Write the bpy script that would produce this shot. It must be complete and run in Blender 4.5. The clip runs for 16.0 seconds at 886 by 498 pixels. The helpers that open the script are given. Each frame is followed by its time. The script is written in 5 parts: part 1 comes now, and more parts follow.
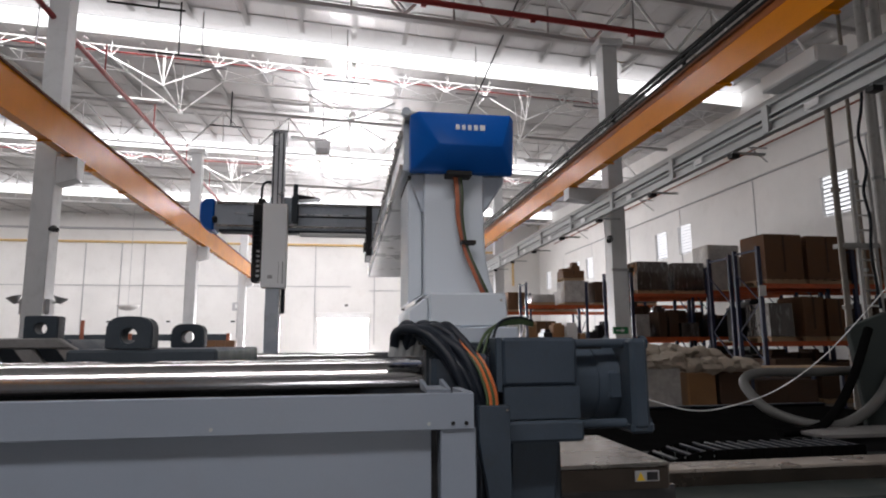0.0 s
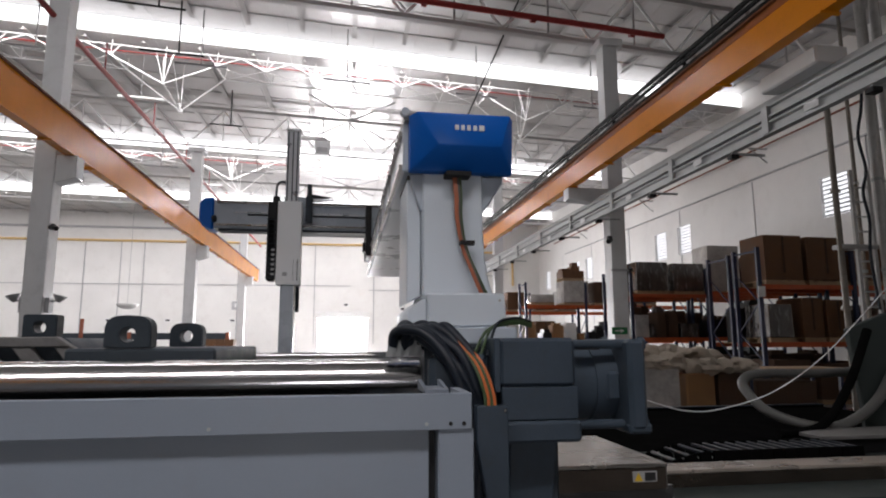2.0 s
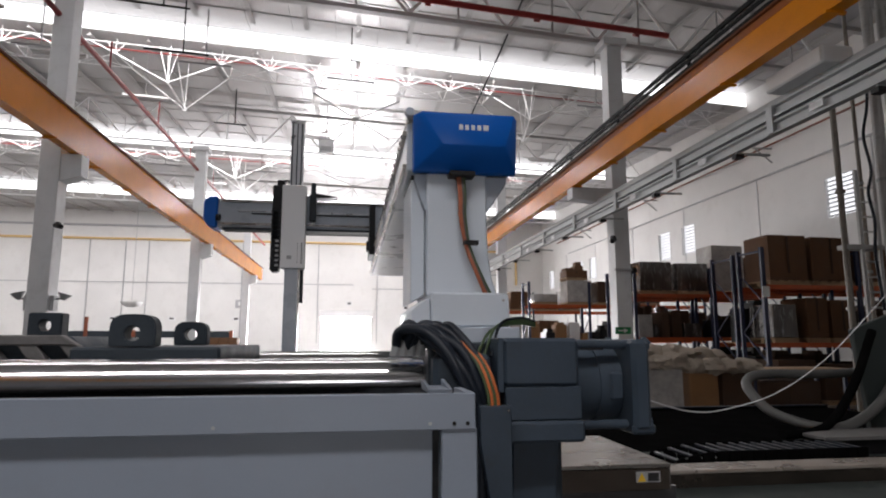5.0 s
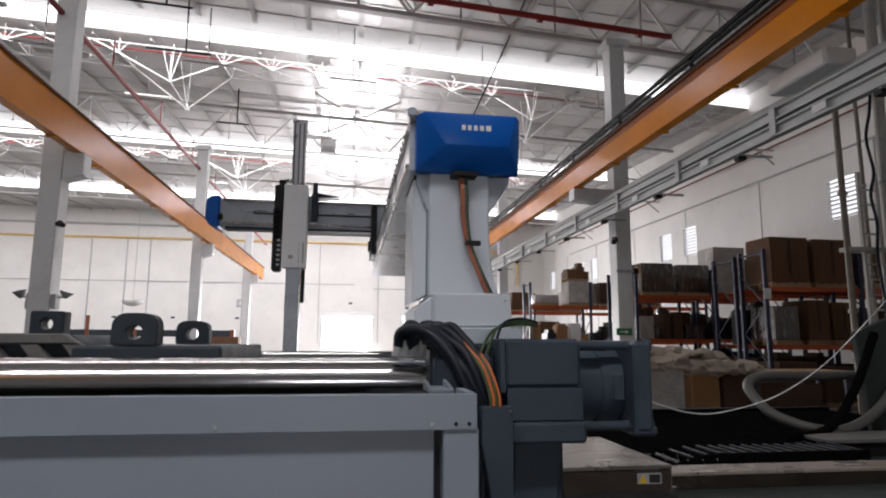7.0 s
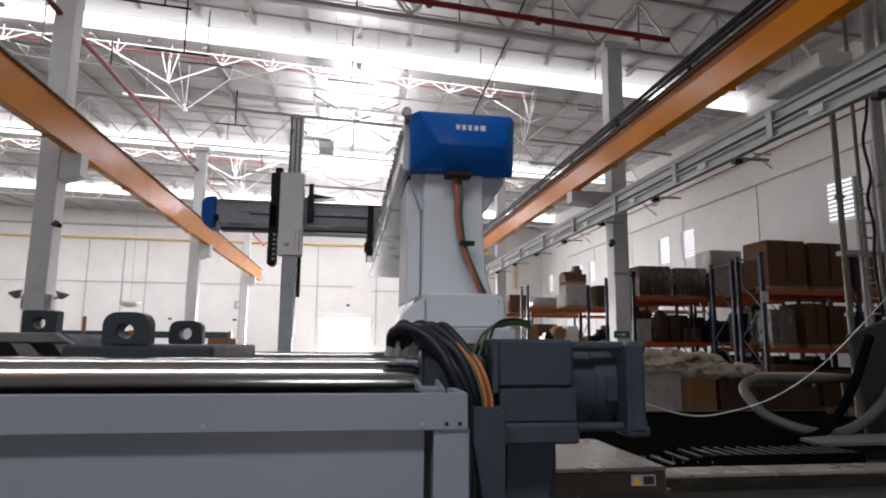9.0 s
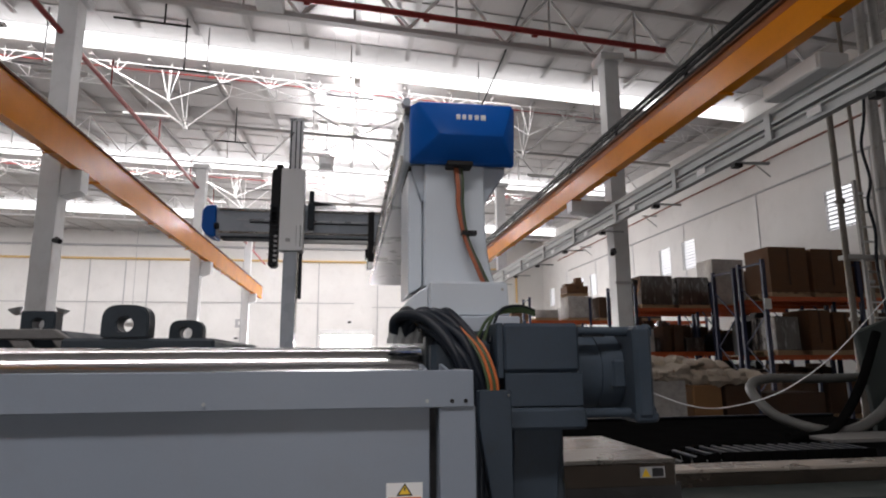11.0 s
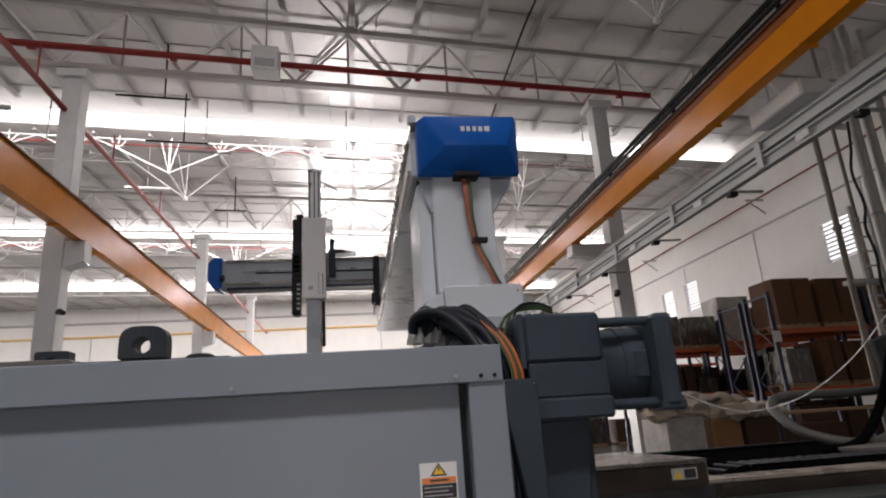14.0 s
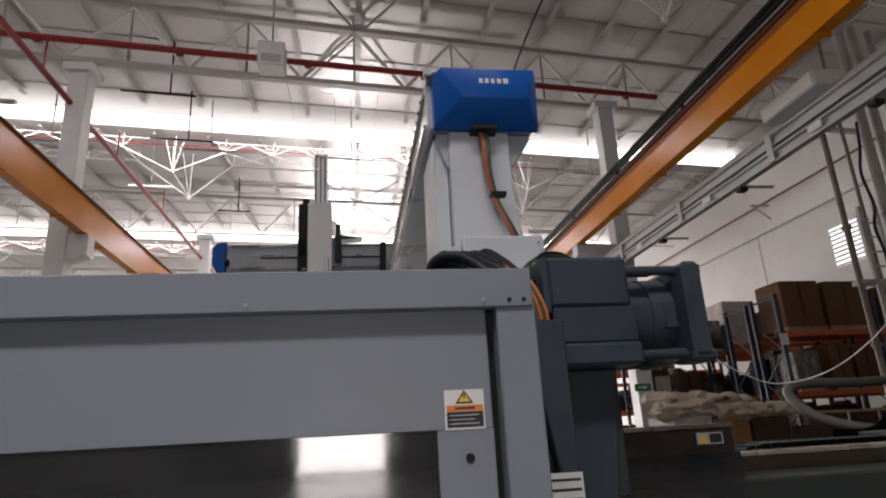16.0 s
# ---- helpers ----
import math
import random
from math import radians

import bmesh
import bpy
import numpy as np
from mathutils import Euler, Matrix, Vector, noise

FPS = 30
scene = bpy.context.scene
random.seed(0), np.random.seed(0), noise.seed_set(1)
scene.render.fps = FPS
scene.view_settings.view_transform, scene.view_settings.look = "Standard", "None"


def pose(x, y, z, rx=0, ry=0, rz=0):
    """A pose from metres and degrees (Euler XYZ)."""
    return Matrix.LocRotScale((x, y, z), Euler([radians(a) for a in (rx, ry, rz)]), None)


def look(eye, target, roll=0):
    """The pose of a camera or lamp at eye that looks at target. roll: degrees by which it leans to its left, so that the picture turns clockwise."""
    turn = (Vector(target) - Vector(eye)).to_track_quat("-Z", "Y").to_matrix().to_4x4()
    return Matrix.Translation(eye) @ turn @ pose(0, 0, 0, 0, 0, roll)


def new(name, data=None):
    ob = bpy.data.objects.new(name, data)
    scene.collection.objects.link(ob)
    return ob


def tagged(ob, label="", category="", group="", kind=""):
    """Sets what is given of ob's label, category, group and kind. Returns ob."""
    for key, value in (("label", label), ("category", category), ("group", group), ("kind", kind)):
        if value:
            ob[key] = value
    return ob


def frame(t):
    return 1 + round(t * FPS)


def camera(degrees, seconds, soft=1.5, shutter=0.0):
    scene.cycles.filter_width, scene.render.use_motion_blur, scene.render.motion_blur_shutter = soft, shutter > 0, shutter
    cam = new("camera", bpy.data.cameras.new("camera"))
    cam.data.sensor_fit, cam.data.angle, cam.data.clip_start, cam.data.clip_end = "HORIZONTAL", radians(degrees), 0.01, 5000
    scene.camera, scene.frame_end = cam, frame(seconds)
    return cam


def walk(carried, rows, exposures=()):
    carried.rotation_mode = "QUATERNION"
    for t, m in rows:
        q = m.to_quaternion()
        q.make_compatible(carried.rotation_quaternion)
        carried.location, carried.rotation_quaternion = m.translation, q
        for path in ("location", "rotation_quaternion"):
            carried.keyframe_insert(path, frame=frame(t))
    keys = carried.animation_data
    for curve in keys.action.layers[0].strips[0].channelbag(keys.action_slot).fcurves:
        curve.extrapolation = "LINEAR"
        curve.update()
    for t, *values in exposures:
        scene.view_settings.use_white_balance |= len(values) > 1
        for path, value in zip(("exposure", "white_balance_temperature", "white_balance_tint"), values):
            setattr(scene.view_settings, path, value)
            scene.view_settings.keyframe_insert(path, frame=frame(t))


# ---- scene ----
cam = camera(71.6, 16.0, soft=2.0, shutter=0.5)
PATH = [
    (0, (-0.281, 0.044, 1.612), (0.025, 1.998, 1.909), -0.4),
    (0.5, (-0.283, 0.039, 1.613), (0.02, 1.993, 1.911), -0.3),
    (1, (-0.279, 0.043, 1.616), (0.025, 1.997, 1.914), -0.2),
    (1.5, (-0.277, 0.044, 1.615), (0.028, 1.998, 1.913), -0.2),
    (2, (-0.277, 0.041, 1.614), (0.03, 1.995, 1.91), -0.2),
    (2.5, (-0.283, 0.042, 1.611), (0.021, 1.997, 1.905), -0.2),
    (3, (-0.284, 0.04, 1.615), (0.018, 1.995, 1.909), -0.3),
    (3.5, (-0.283, 0.036, 1.616), (0.016, 1.991, 1.911), -0.2),
    (4, (-0.281, 0.038, 1.617), (0.017, 1.994, 1.911), -0.1),
    (6.5, (-0.279, 0.04, 1.617), (0.013, 1.997, 1.91), 0.2),
    (7, (-0.283, 0.041, 1.617), (0.009, 1.998, 1.911), 0.3),
    (7.5, (-0.286, 0.04, 1.616), (0.007, 1.997, 1.911), 0.3),
    (8, (-0.283, 0.041, 1.614), (0.013, 1.996, 1.91), 0.4),
    (8.5, (-0.275, 0.043, 1.611), (0.023, 1.999, 1.906), 0.4),
    (9, (-0.259, 0.05, 1.607), (0.038, 2.005, 1.909), 0.5),
    (11.5, (-0.259, 0.1, 1.441), (0.035, 2.037, 1.845), -1.1),
    (12, (-0.267, 0.073, 1.41), (0.055, 1.994, 1.864), -2.8),
    (12.5, (-0.272, 0.061, 1.398), (0.048, 1.981, 1.856), -3.2),
    (13, (-0.299, 0.089, 1.352), (0.012, 2.008, 1.82), -3.1),
    (13.5, (-0.325, 0.14, 1.261), (-0.018, 2.05, 1.767), -3.2),
    (14, (-0.324, 0.142, 1.223), (-0.029, 2.042, 1.775), -3.8),
    (14.5, (-0.327, 0.172, 1.164), (-0.046, 2.078, 1.702), -3.6),
    (15, (-0.331, 0.233, 1.115), (-0.057, 2.151, 1.613), -3.0),
    (15.5, (-0.349, 0.272, 1.073), (-0.068, 2.184, 1.59), -3.0),
    (16, (-0.384, 0.326, 1.003), (-0.094, 2.218, 1.584), -3.2),
]
walk(cam, [(t, look(eye, target, roll)) for t, eye, target, roll in PATH],
     exposures=[(0.0, 0.0, 6500, 13), (9.0, 0.0, 6500, 13), (11.5, 0.0, 6650, 13), (16.0, 0.08, 6950, 16)])

# ---- light: overcast daylight through the roof lights and the dock door ----
world = bpy.data.worlds.new("sky")
scene.world = world
world.use_nodes = True
wn = world.node_tree
sky = wn.nodes.new("ShaderNodeTexSky")
sky.sky_type = "NISHITA"
sky.sun_disc = False
sky.sun_elevation, sky.sun_rotation = radians(48), radians(20)
wn.links.new(sky.outputs[0], wn.nodes["Background"].inputs[0])
wn.nodes["Background"].inputs[1].default_value = 0.12
sun_data = bpy.data.lights.new("sun", "SUN")
sun_data.energy, sun_data.angle, sun_data.color = 1.2, radians(12), (1.0, 0.97, 0.92)
sun = new("sun", sun_data)
sun.rotation_euler = Euler((radians(-42), 0, radians(-20)))

GLAZING = [-3.85, 8.4, 20.65, 32.9, 45.15]
ROOF_LOW, ROOF_HIGH, PITCH = 11.3, 11.88, 12.25
WEST, EAST, SOUTH, NORTH = -32.0, 16.0, -17.0, 50.5


def area_lamp(name, m, width, height, watts, colour):
    data = bpy.data.lights.new(name, "AREA")
    data.shape, data.size, data.size_y, data.energy, data.color = "RECTANGLE", width, height, watts, colour
    ob = new(name, data)
    ob.matrix_basis = m
    return ob


SKEW = 0.12  # the cross members of the roof stand a little askew to the crane beams
# lamp lengths, leans and watts are set to balance the light; glazing runs full width
for yg, watts, west, east, lean in zip(GLAZING, (850, 290, 1400, 2200, 2400), (-10.5, -14.0, WEST, WEST, WEST), (2.5, 1.0, 6.5, 10.0, 6.0), (0.0, 0.8, 0.8, 0.5, 0.3)):
    mid = (west + east) / 2
    y = yg - 0.4 + SKEW * mid
    lamp = area_lamp("roof_light_daylight", Matrix.Translation((mid, y, 11.22)) @ pose(0, 0, 0, 0, 0, math.degrees(math.atan(SKEW))) @ look((0, 0, 0), (0, lean, -3.2)), east - west - 0.6, 0.5, watts, (1.0, 0.985, 0.995))
    if yg < 0:
        lamp.data.spread = radians(128)  # narrowed cone keeps the near lamp's light off the racks
area_lamp("dock_daylight", look((-0.55, NORTH + 0.25, 1.7), (-0.55, 40, 1.6)), 3.8, 3.2, 4200, (1.0, 0.99, 1.0))
area_lamp("rear_dock_daylight", look((-0.8, SOUTH - 0.1, 1.6), (-0.8, 0, 1.5)), 2.7, 3.0, 220, (1.0, 0.99, 1.0))


# ---- materials ----
def mat(name, colour, rough=0.5, metal=0.0, vary=0.12, scale=3.0, grain=60.0, bump=0.05, rough_vary=0.12, spec=0.5, dirt_sheen=None, dirt_sheen_amount=0.0, coat=0.0, stretch=(1, 1, 1)):
    """Painted or raw surface: colour with stains at a large scale and grain at a small one, uneven gloss and fine relief."""
    m = bpy.data.materials.new(name)
    m.use_nodes = True
    nt = m.node_tree
    b = nt.nodes["Principled BSDF"]
    co = nt.nodes.new("ShaderNodeTexCoord")
    mp = nt.nodes.new("ShaderNodeMapping")
    mp.inputs["Scale"].default_value = stretch
    nt.links.new(co.outputs["Object"], mp.inputs[0])
    big = nt.nodes.new("ShaderNodeTexNoise")
    big.inputs["Scale"].default_value, big.inputs["Detail"].default_value = scale, 6
    fine = nt.nodes.new("ShaderNodeTexNoise")
    fine.inputs["Scale"].default_value, fine.inputs["Detail"].default_value = grain, 3
    for n in (big, fine):
        nt.links.new(mp.outputs[0], n.inputs["Vector"])
    info = nt.nodes.new("ShaderNodeObjectInfo")
    add = nt.nodes.new("ShaderNodeMath")
    add.operation = "MULTIPLY_ADD"
    add.inputs[1].default_value = 0.35
    nt.links.new(fine.outputs[0], add.inputs[0])
    nt.links.new(big.outputs[0], add.inputs[2])
    rnd = nt.nodes.new("ShaderNodeMath")
    rnd.operation = "MULTIPLY_ADD"
    rnd.inputs[1].default_value = 0.18
    nt.links.new(info.outputs["Random"], rnd.inputs[0])
    nt.links.new(add.outputs[0], rnd.inputs[2])
    ramp = nt.nodes.new("ShaderNodeMapRange")
    ramp.inputs["From Min"].default_value, ramp.inputs["From Max"].default_value = 0.45, 1.0
    ramp.inputs["To Min"].default_value, ramp.inputs["To Max"].default_value = 1 - vary, 1 + vary
    nt.links.new(rnd.outputs[0], ramp.inputs[0])
    mul = nt.nodes.new("ShaderNodeVectorMath")
    mul.operation = "SCALE"
    mul.inputs[0].default_value = colour[:3]
    nt.links.new(ramp.outputs[0], mul.inputs["Scale"])
    out = mul.outputs[0]
    if dirt_sheen:
        spots = nt.nodes.new("ShaderNodeTexNoise")
        spots.inputs["Scale"].default_value, spots.inputs["Detail"].default_value, spots.inputs["Roughness"].default_value = scale * 2.7, 8, 0.7
        nt.links.new(mp.outputs[0], spots.inputs["Vector"])
        cut = nt.nodes.new("ShaderNodeMapRange")
        cut.inputs["From Min"].default_value, cut.inputs["From Max"].default_value = 0.52, 0.72
        cut.inputs["To Max"].default_value = dirt_sheen_amount
        nt.links.new(spots.outputs[0], cut.inputs[0])
        mix = nt.nodes.new("ShaderNodeMix")
        mix.data_type = "RGBA"
        nt.links.new(cut.outputs[0], mix.inputs[0])
        nt.links.new(out, mix.inputs[6])
        mix.inputs[7].default_value = (*dirt_sheen, 1)
        out = mix.outputs[2]
    nt.links.new(out, b.inputs["Base Color"])
    rr = nt.nodes.new("ShaderNodeMapRange")
    rr.inputs["From Min"].default_value, rr.inputs["From Max"].default_value = 0.3, 0.7
    rr.inputs["To Min"].default_value, rr.inputs["To Max"].default_value = max(0.03, rough - rough_vary), min(1, rough + rough_vary)
    nt.links.new(big.outputs[0], rr.inputs[0])
    nt.links.new(rr.outputs[0], b.inputs["Roughness"])
    b.inputs["Metallic"].default_value = metal
    b.inputs["Specular IOR Level"].default_value = spec
    b.inputs["Coat Weight"].default_value = coat
    if bump:
        bp = nt.nodes.new("ShaderNodeBump")
        bp.inputs["Strength"].default_value, bp.inputs["Distance"].default_value = bump, 0.01
        nt.links.new(fine.outputs[0], bp.inputs["Height"])
        nt.links.new(bp.outputs[0], b.inputs["Normal"])
    return m


def glow(name, colour, strength):
    m = bpy.data.materials.new(name)
    m.use_nodes = True
    b = m.node_tree.nodes["Principled BSDF"]
    b.inputs["Base Color"].default_value = (*colour, 1)
    b.inputs["Emission Color"].default_value = (*colour, 1)
    b.inputs["Emission Strength"].default_value = strength
    return m


M_WALL = mat("white_wall_paint", (0.78, 0.77, 0.75), 0.75, vary=0.06, scale=0.5, grain=25, bump=0.1, dirt_sheen=(0.5, 0.47, 0.43), dirt_sheen_amount=0.18)
M_FLOOR = mat("polished_concrete", (0.15, 0.147, 0.143), 0.24, vary=0.15, scale=0.4, grain=30, dirt_sheen=(0.10, 0.095, 0.09), dirt_sheen_amount=0.4)
M_FOIL = mat("foil_faced_roof_panel", (0.50, 0.49, 0.485), 0.42, metal=0.42, vary=0.07, scale=0.7, grain=9, bump=0.2, rough_vary=0.1, dirt_sheen=(0.34, 0.32, 0.31), dirt_sheen_amount=0.12)
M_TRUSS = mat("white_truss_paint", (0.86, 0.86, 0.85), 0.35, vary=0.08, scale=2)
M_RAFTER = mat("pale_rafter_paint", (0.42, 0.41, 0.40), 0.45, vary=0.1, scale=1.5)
M_REAR = mat("grey_rear_wall", (0.22, 0.22, 0.22), 0.7, vary=0.1, scale=0.5)
M_PURLIN = mat("grey_purlin_steel", (0.42, 0.42, 0.43), 0.5, vary=0.12, scale=1.5)
M_COLUMN = mat("pale_grey_column_paint", (0.70, 0.71, 0.715), 0.5, vary=0.08, scale=1.2, dirt_sheen=(0.33, 0.32, 0.3), dirt_sheen_amount=0.25)
M_CRANE = mat("crane_yellow_orange_paint", (0.68, 0.23, 0.006), 0.22, spec=0.18, vary=0.12, scale=1.1, rough_vary=0.04, dirt_sheen=(0.48, 0.14, 0.004), dirt_sheen_amount=0.35)
M_RED = mat("red_sprinkler_pipe_paint", (0.29, 0.022, 0.02), 0.4, vary=0.1)
M_YELLOW = mat("yellow_gas_pipe_paint", (0.72, 0.50, 0.22), 0.45, vary=0.06)
M_GALV = mat("galvanised_steel", (0.36, 0.375, 0.375), 0.45, metal=0.3, vary=0.15, scale=4, dirt_sheen=(0.3, 0.3, 0.3), dirt_sheen_amount=0.3)
M_MACHINE = mat("machine_mid_grey_paint", (0.215, 0.248, 0.295), 0.42, vary=0.05, scale=1.5, grain=140, bump=0.03, rough_vary=0.06, dirt_sheen=(0.2, 0.2, 0.21), dirt_sheen_amount=0.25)
M_SLATE = mat("dark_slate_blue_paint", (0.040, 0.056, 0.076), 0.45, spec=0.3, vary=0.12, scale=5, bump=0.08, dirt_sheen=(0.04, 0.045, 0.05), dirt_sheen_amount=0.4)
M_PLATEN = mat("dark_grey_cast_iron_paint", (0.030, 0.040, 0.050), 0.55, spec=0.3, vary=0.15, scale=5, bump=0.12)
M_CHROME = mat("chrome_tie_bar", (0.66, 0.655, 0.65), 0.17, metal=1.0, vary=0.03, scale=2, bump=0.0, rough_vary=0.02)
M_ROBOT = mat("robot_light_grey_paint", (0.56, 0.61, 0.66), 0.38, vary=0.05, scale=2, grain=120, bump=0.02)
M_ROBOT_DARK = mat("robot_grey_beam_paint", (0.43, 0.475, 0.53), 0.3, vary=0.06, scale=2, rough_vary=0.08)
M_BLUE = mat("blue_plastic_cover", (0.001, 0.10, 0.44), 0.36, spec=0.28, vary=0.08, scale=3, bump=0.02, rough_vary=0.05)
M_BLACK = mat("black_plastic", (0.012, 0.012, 0.013), 0.5, spec=0.25, vary=0.2, scale=8)
M_CAST = mat("dusty_grey_cast_iron", (0.15, 0.145, 0.14), 0.6, spec=0.3, vary=0.2, scale=5, bump=0.15, dirt_sheen=(0.09, 0.085, 0.08), dirt_sheen_amount=0.4)
M_POST = mat("rusty_brown_rack_post", (0.20, 0.055, 0.025), 0.6, vary=0.25, scale=3)
M_PIPE = mat("dark_painted_pipe", (0.010, 0.012, 0.0115), 0.6, spec=0.1, vary=0.25, scale=5)
M_RUST = mat("rusty_orange_rail_edge", (0.12, 0.035, 0.008), 0.7, spec=0.2, vary=0.3, scale=3)
M_STAIN = mat("rust_stained_crane_paint", (0.26, 0.075, 0.012), 0.5, spec=0.2, vary=0.4, scale=2.0, grain=30, dirt_sheen=(0.5, 0.17, 0.01), dirt_sheen_amount=0.6)
M_MATT = mat("matt_black_rubber_sheet", (0.005, 0.005, 0.005), 0.95, spec=0.0, vary=0.3, scale=4)
M_RUBBER = mat("black_rubber_hose", (0.011, 0.015, 0.022), 0.42, spec=0.28, vary=0.2, scale=12)
M_ORANGE = mat("orange_cable_sheath", (0.50, 0.125, 0.03), 0.5, vary=0.1, scale=20)
M_FEED = mat("dull_orange_cable_sheath", (0.34, 0.105, 0.05), 0.5, vary=0.15, scale=20)
M_GREEN = mat("green_cable_sheath", (0.045, 0.075, 0.03), 0.5, vary=0.1, scale=20)
M_STEEL = mat("brushed_stainless_steel", (0.38, 0.36, 0.335), 0.27, metal=0.95, vary=0.06, scale=2, grain=120, bump=0.02)
M_LEDGE = mat("dull_scuffed_steel", (0.36, 0.32, 0.28), 0.3, metal=0.45, vary=0.2, scale=2.5, grain=60, bump=0.03, dirt_sheen=(0.22, 0.14, 0.08), dirt_sheen_amount=0.4)
# polished steel with the dark surroundings it mirrors put into its base colour
M_DARK_REFLECTION = mat("steel_dark_reflection", (0.15, 0.125, 0.105), 0.2, metal=0.9, vary=0.2, scale=3, grain=80, bump=0.02)
M_ALU = mat("anodised_aluminium", (0.55, 0.56, 0.58), 0.32, metal=0.8, vary=0.08, scale=6)
M_RACK_BLUE = mat("dark_blue_rack_paint", (0.022, 0.028, 0.065), 0.45, vary=0.15, scale=4)
M_RACK_ORANGE = mat("orange_red_rack_paint", (0.48, 0.085, 0.02), 0.45, vary=0.15, scale=4)
M_CARD = mat("brown_cardboard", (0.125, 0.060, 0.028), 0.85, vary=0.15, scale=2.5, grain=40, bump=0.1, dirt_sheen=(0.2, 0.11, 0.055), dirt_sheen_amount=0.3)
# darker card, mostly for low stock whose shade is put into the colour
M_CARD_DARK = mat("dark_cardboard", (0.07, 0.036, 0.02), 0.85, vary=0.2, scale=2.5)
M_WRAP = mat("stretch_wrapped_carton", (0.42, 0.40, 0.38), 0.12, coat=0.6, vary=0.25, scale=3.5, grain=14, bump=0.5, rough_vary=0.1)
# upright pale streaks are the film's highlights, painted into the colour
M_WRAP_DARK = mat("dark_wrapped_load", (0.06, 0.05, 0.045), 0.12, coat=0.8, spec=0.8, vary=0.4, scale=1.6, grain=10, bump=0.5, dirt_sheen=(0.55, 0.55, 0.55), dirt_sheen_amount=0.4, stretch=(2.0, 2.0, 0.6))
M_CARD_PALE = mat("fresh_brown_cardboard", (0.27, 0.14, 0.06), 0.85, vary=0.15, scale=2.5, grain=40, bump=0.1)
M_SACK = mat("off_white_woven_sack", (0.43, 0.37, 0.30), 0.85, vary=0.2, scale=6, grain=120, bump=0.3)
M_WOOD = mat("pallet_pine", (0.36, 0.24, 0.14), 0.8, vary=0.2, scale=6, stretch=(1, 8, 8))
M_HOSE = mat("grey_ribbed_hose", (0.085, 0.085, 0.08), 0.5, vary=0.15, scale=9)
M_CABINET = mat("grey_green_cabinet_paint", (0.034, 0.042, 0.040), 0.5, spec=0.2, vary=0.08, scale=2)
M_WHITE = mat("white_plastic", (0.78, 0.78, 0.77), 0.5, vary=0.05)
M_HOUSING = mat("bright_white_powder_coat", (0.88, 0.89, 0.9), 0.4, vary=0.03, scale=3)
M_WARN_Y = mat("warning_yellow", (0.85, 0.55, 0.03), 0.5, vary=0.03)
M_WARN_O = mat("warning_orange", (0.80, 0.25, 0.06), 0.5, vary=0.03)
M_INK = mat("black_ink", (0.02, 0.02, 0.022), 0.5, vary=0.03)
M_EXIT = mat("green_exit_sign", (0.02, 0.20, 0.07), 0.5, vary=0.05)
M_DAY = glow("daylight_pane", (0.97, 0.98, 1.0), 1.15)
M_SKYLIGHT = glow("skylight_pane", (0.98, 0.985, 1.0), 2.3)
M_WINDOW = glow("bright_window_pane", (0.95, 0.97, 1.0), 1.0)
M_GUARD = mat("smoked_polycarbonate_guard", (0.02, 0.022, 0.024), 0.06, vary=0.3, scale=5, grain=14, bump=0.018, rough_vary=0.04, spec=1.0, coat=0.6, dirt_sheen=(0.06, 0.065, 0.065), dirt_sheen_amount=0.15)


# ---- mesh helpers ----
def box(bm, x0, x1, y0, y1, z0, z1, bevel=0.0):
    r = bmesh.ops.create_cube(bm, size=1)
    vs = r["verts"]
    for v in vs:
        v.co = Vector(((x0 + x1) / 2 + v.co.x * (x1 - x0), (y0 + y1) / 2 + v.co.y * (y1 - y0), (z0 + z1) / 2 + v.co.z * (z1 - z0)))
    if bevel:
        es = {e for v in vs for e in v.link_edges}
        bmesh.ops.bevel(bm, geom=list(es), offset=bevel, segments=1, affect="EDGES")
    return bm


def B(x0, x1, y0, y1, z0, z1, bevel=0.0):
    return box(bmesh.new(), x0, x1, y0, y1, z0, z1, bevel)


def rod(bm, a, b, r, n=8, r2=None):
    a, b = Vector(a), Vector(b)
    d = b - a
    m = Matrix.Translation((a + b) / 2) @ d.to_track_quat("Z", "Y").to_matrix().to_4x4()
    bmesh.ops.create_cone(bm, cap_ends=True, segments=n, radius1=r, radius2=r if r2 is None else r2, depth=d.length, matrix=m)
    return bm


def R(a, b, r, n=8, r2=None):
    return rod(bmesh.new(), a, b, r, n, r2)


def spline(points, steps=8):
    """A smooth line through the points."""
    ps = [Vector(p) for p in points]
    ps = [ps[0] * 2 - ps[1]] + ps + [ps[-1] * 2 - ps[-2]]
    out = []
    for i in range(1, len(ps) - 2):
        p0, p1, p2, p3 = ps[i - 1 : i + 3]
        for k in range(steps):
            t = k / steps
            out.append(0.5 * (2 * p1 + (p2 - p0) * t + (2 * p0 - 5 * p1 + 4 * p2 - p3) * t * t + (3 * p1 - p0 - 3 * p2 + p3) * t ** 3))
    out.append(ps[-2])
    return out


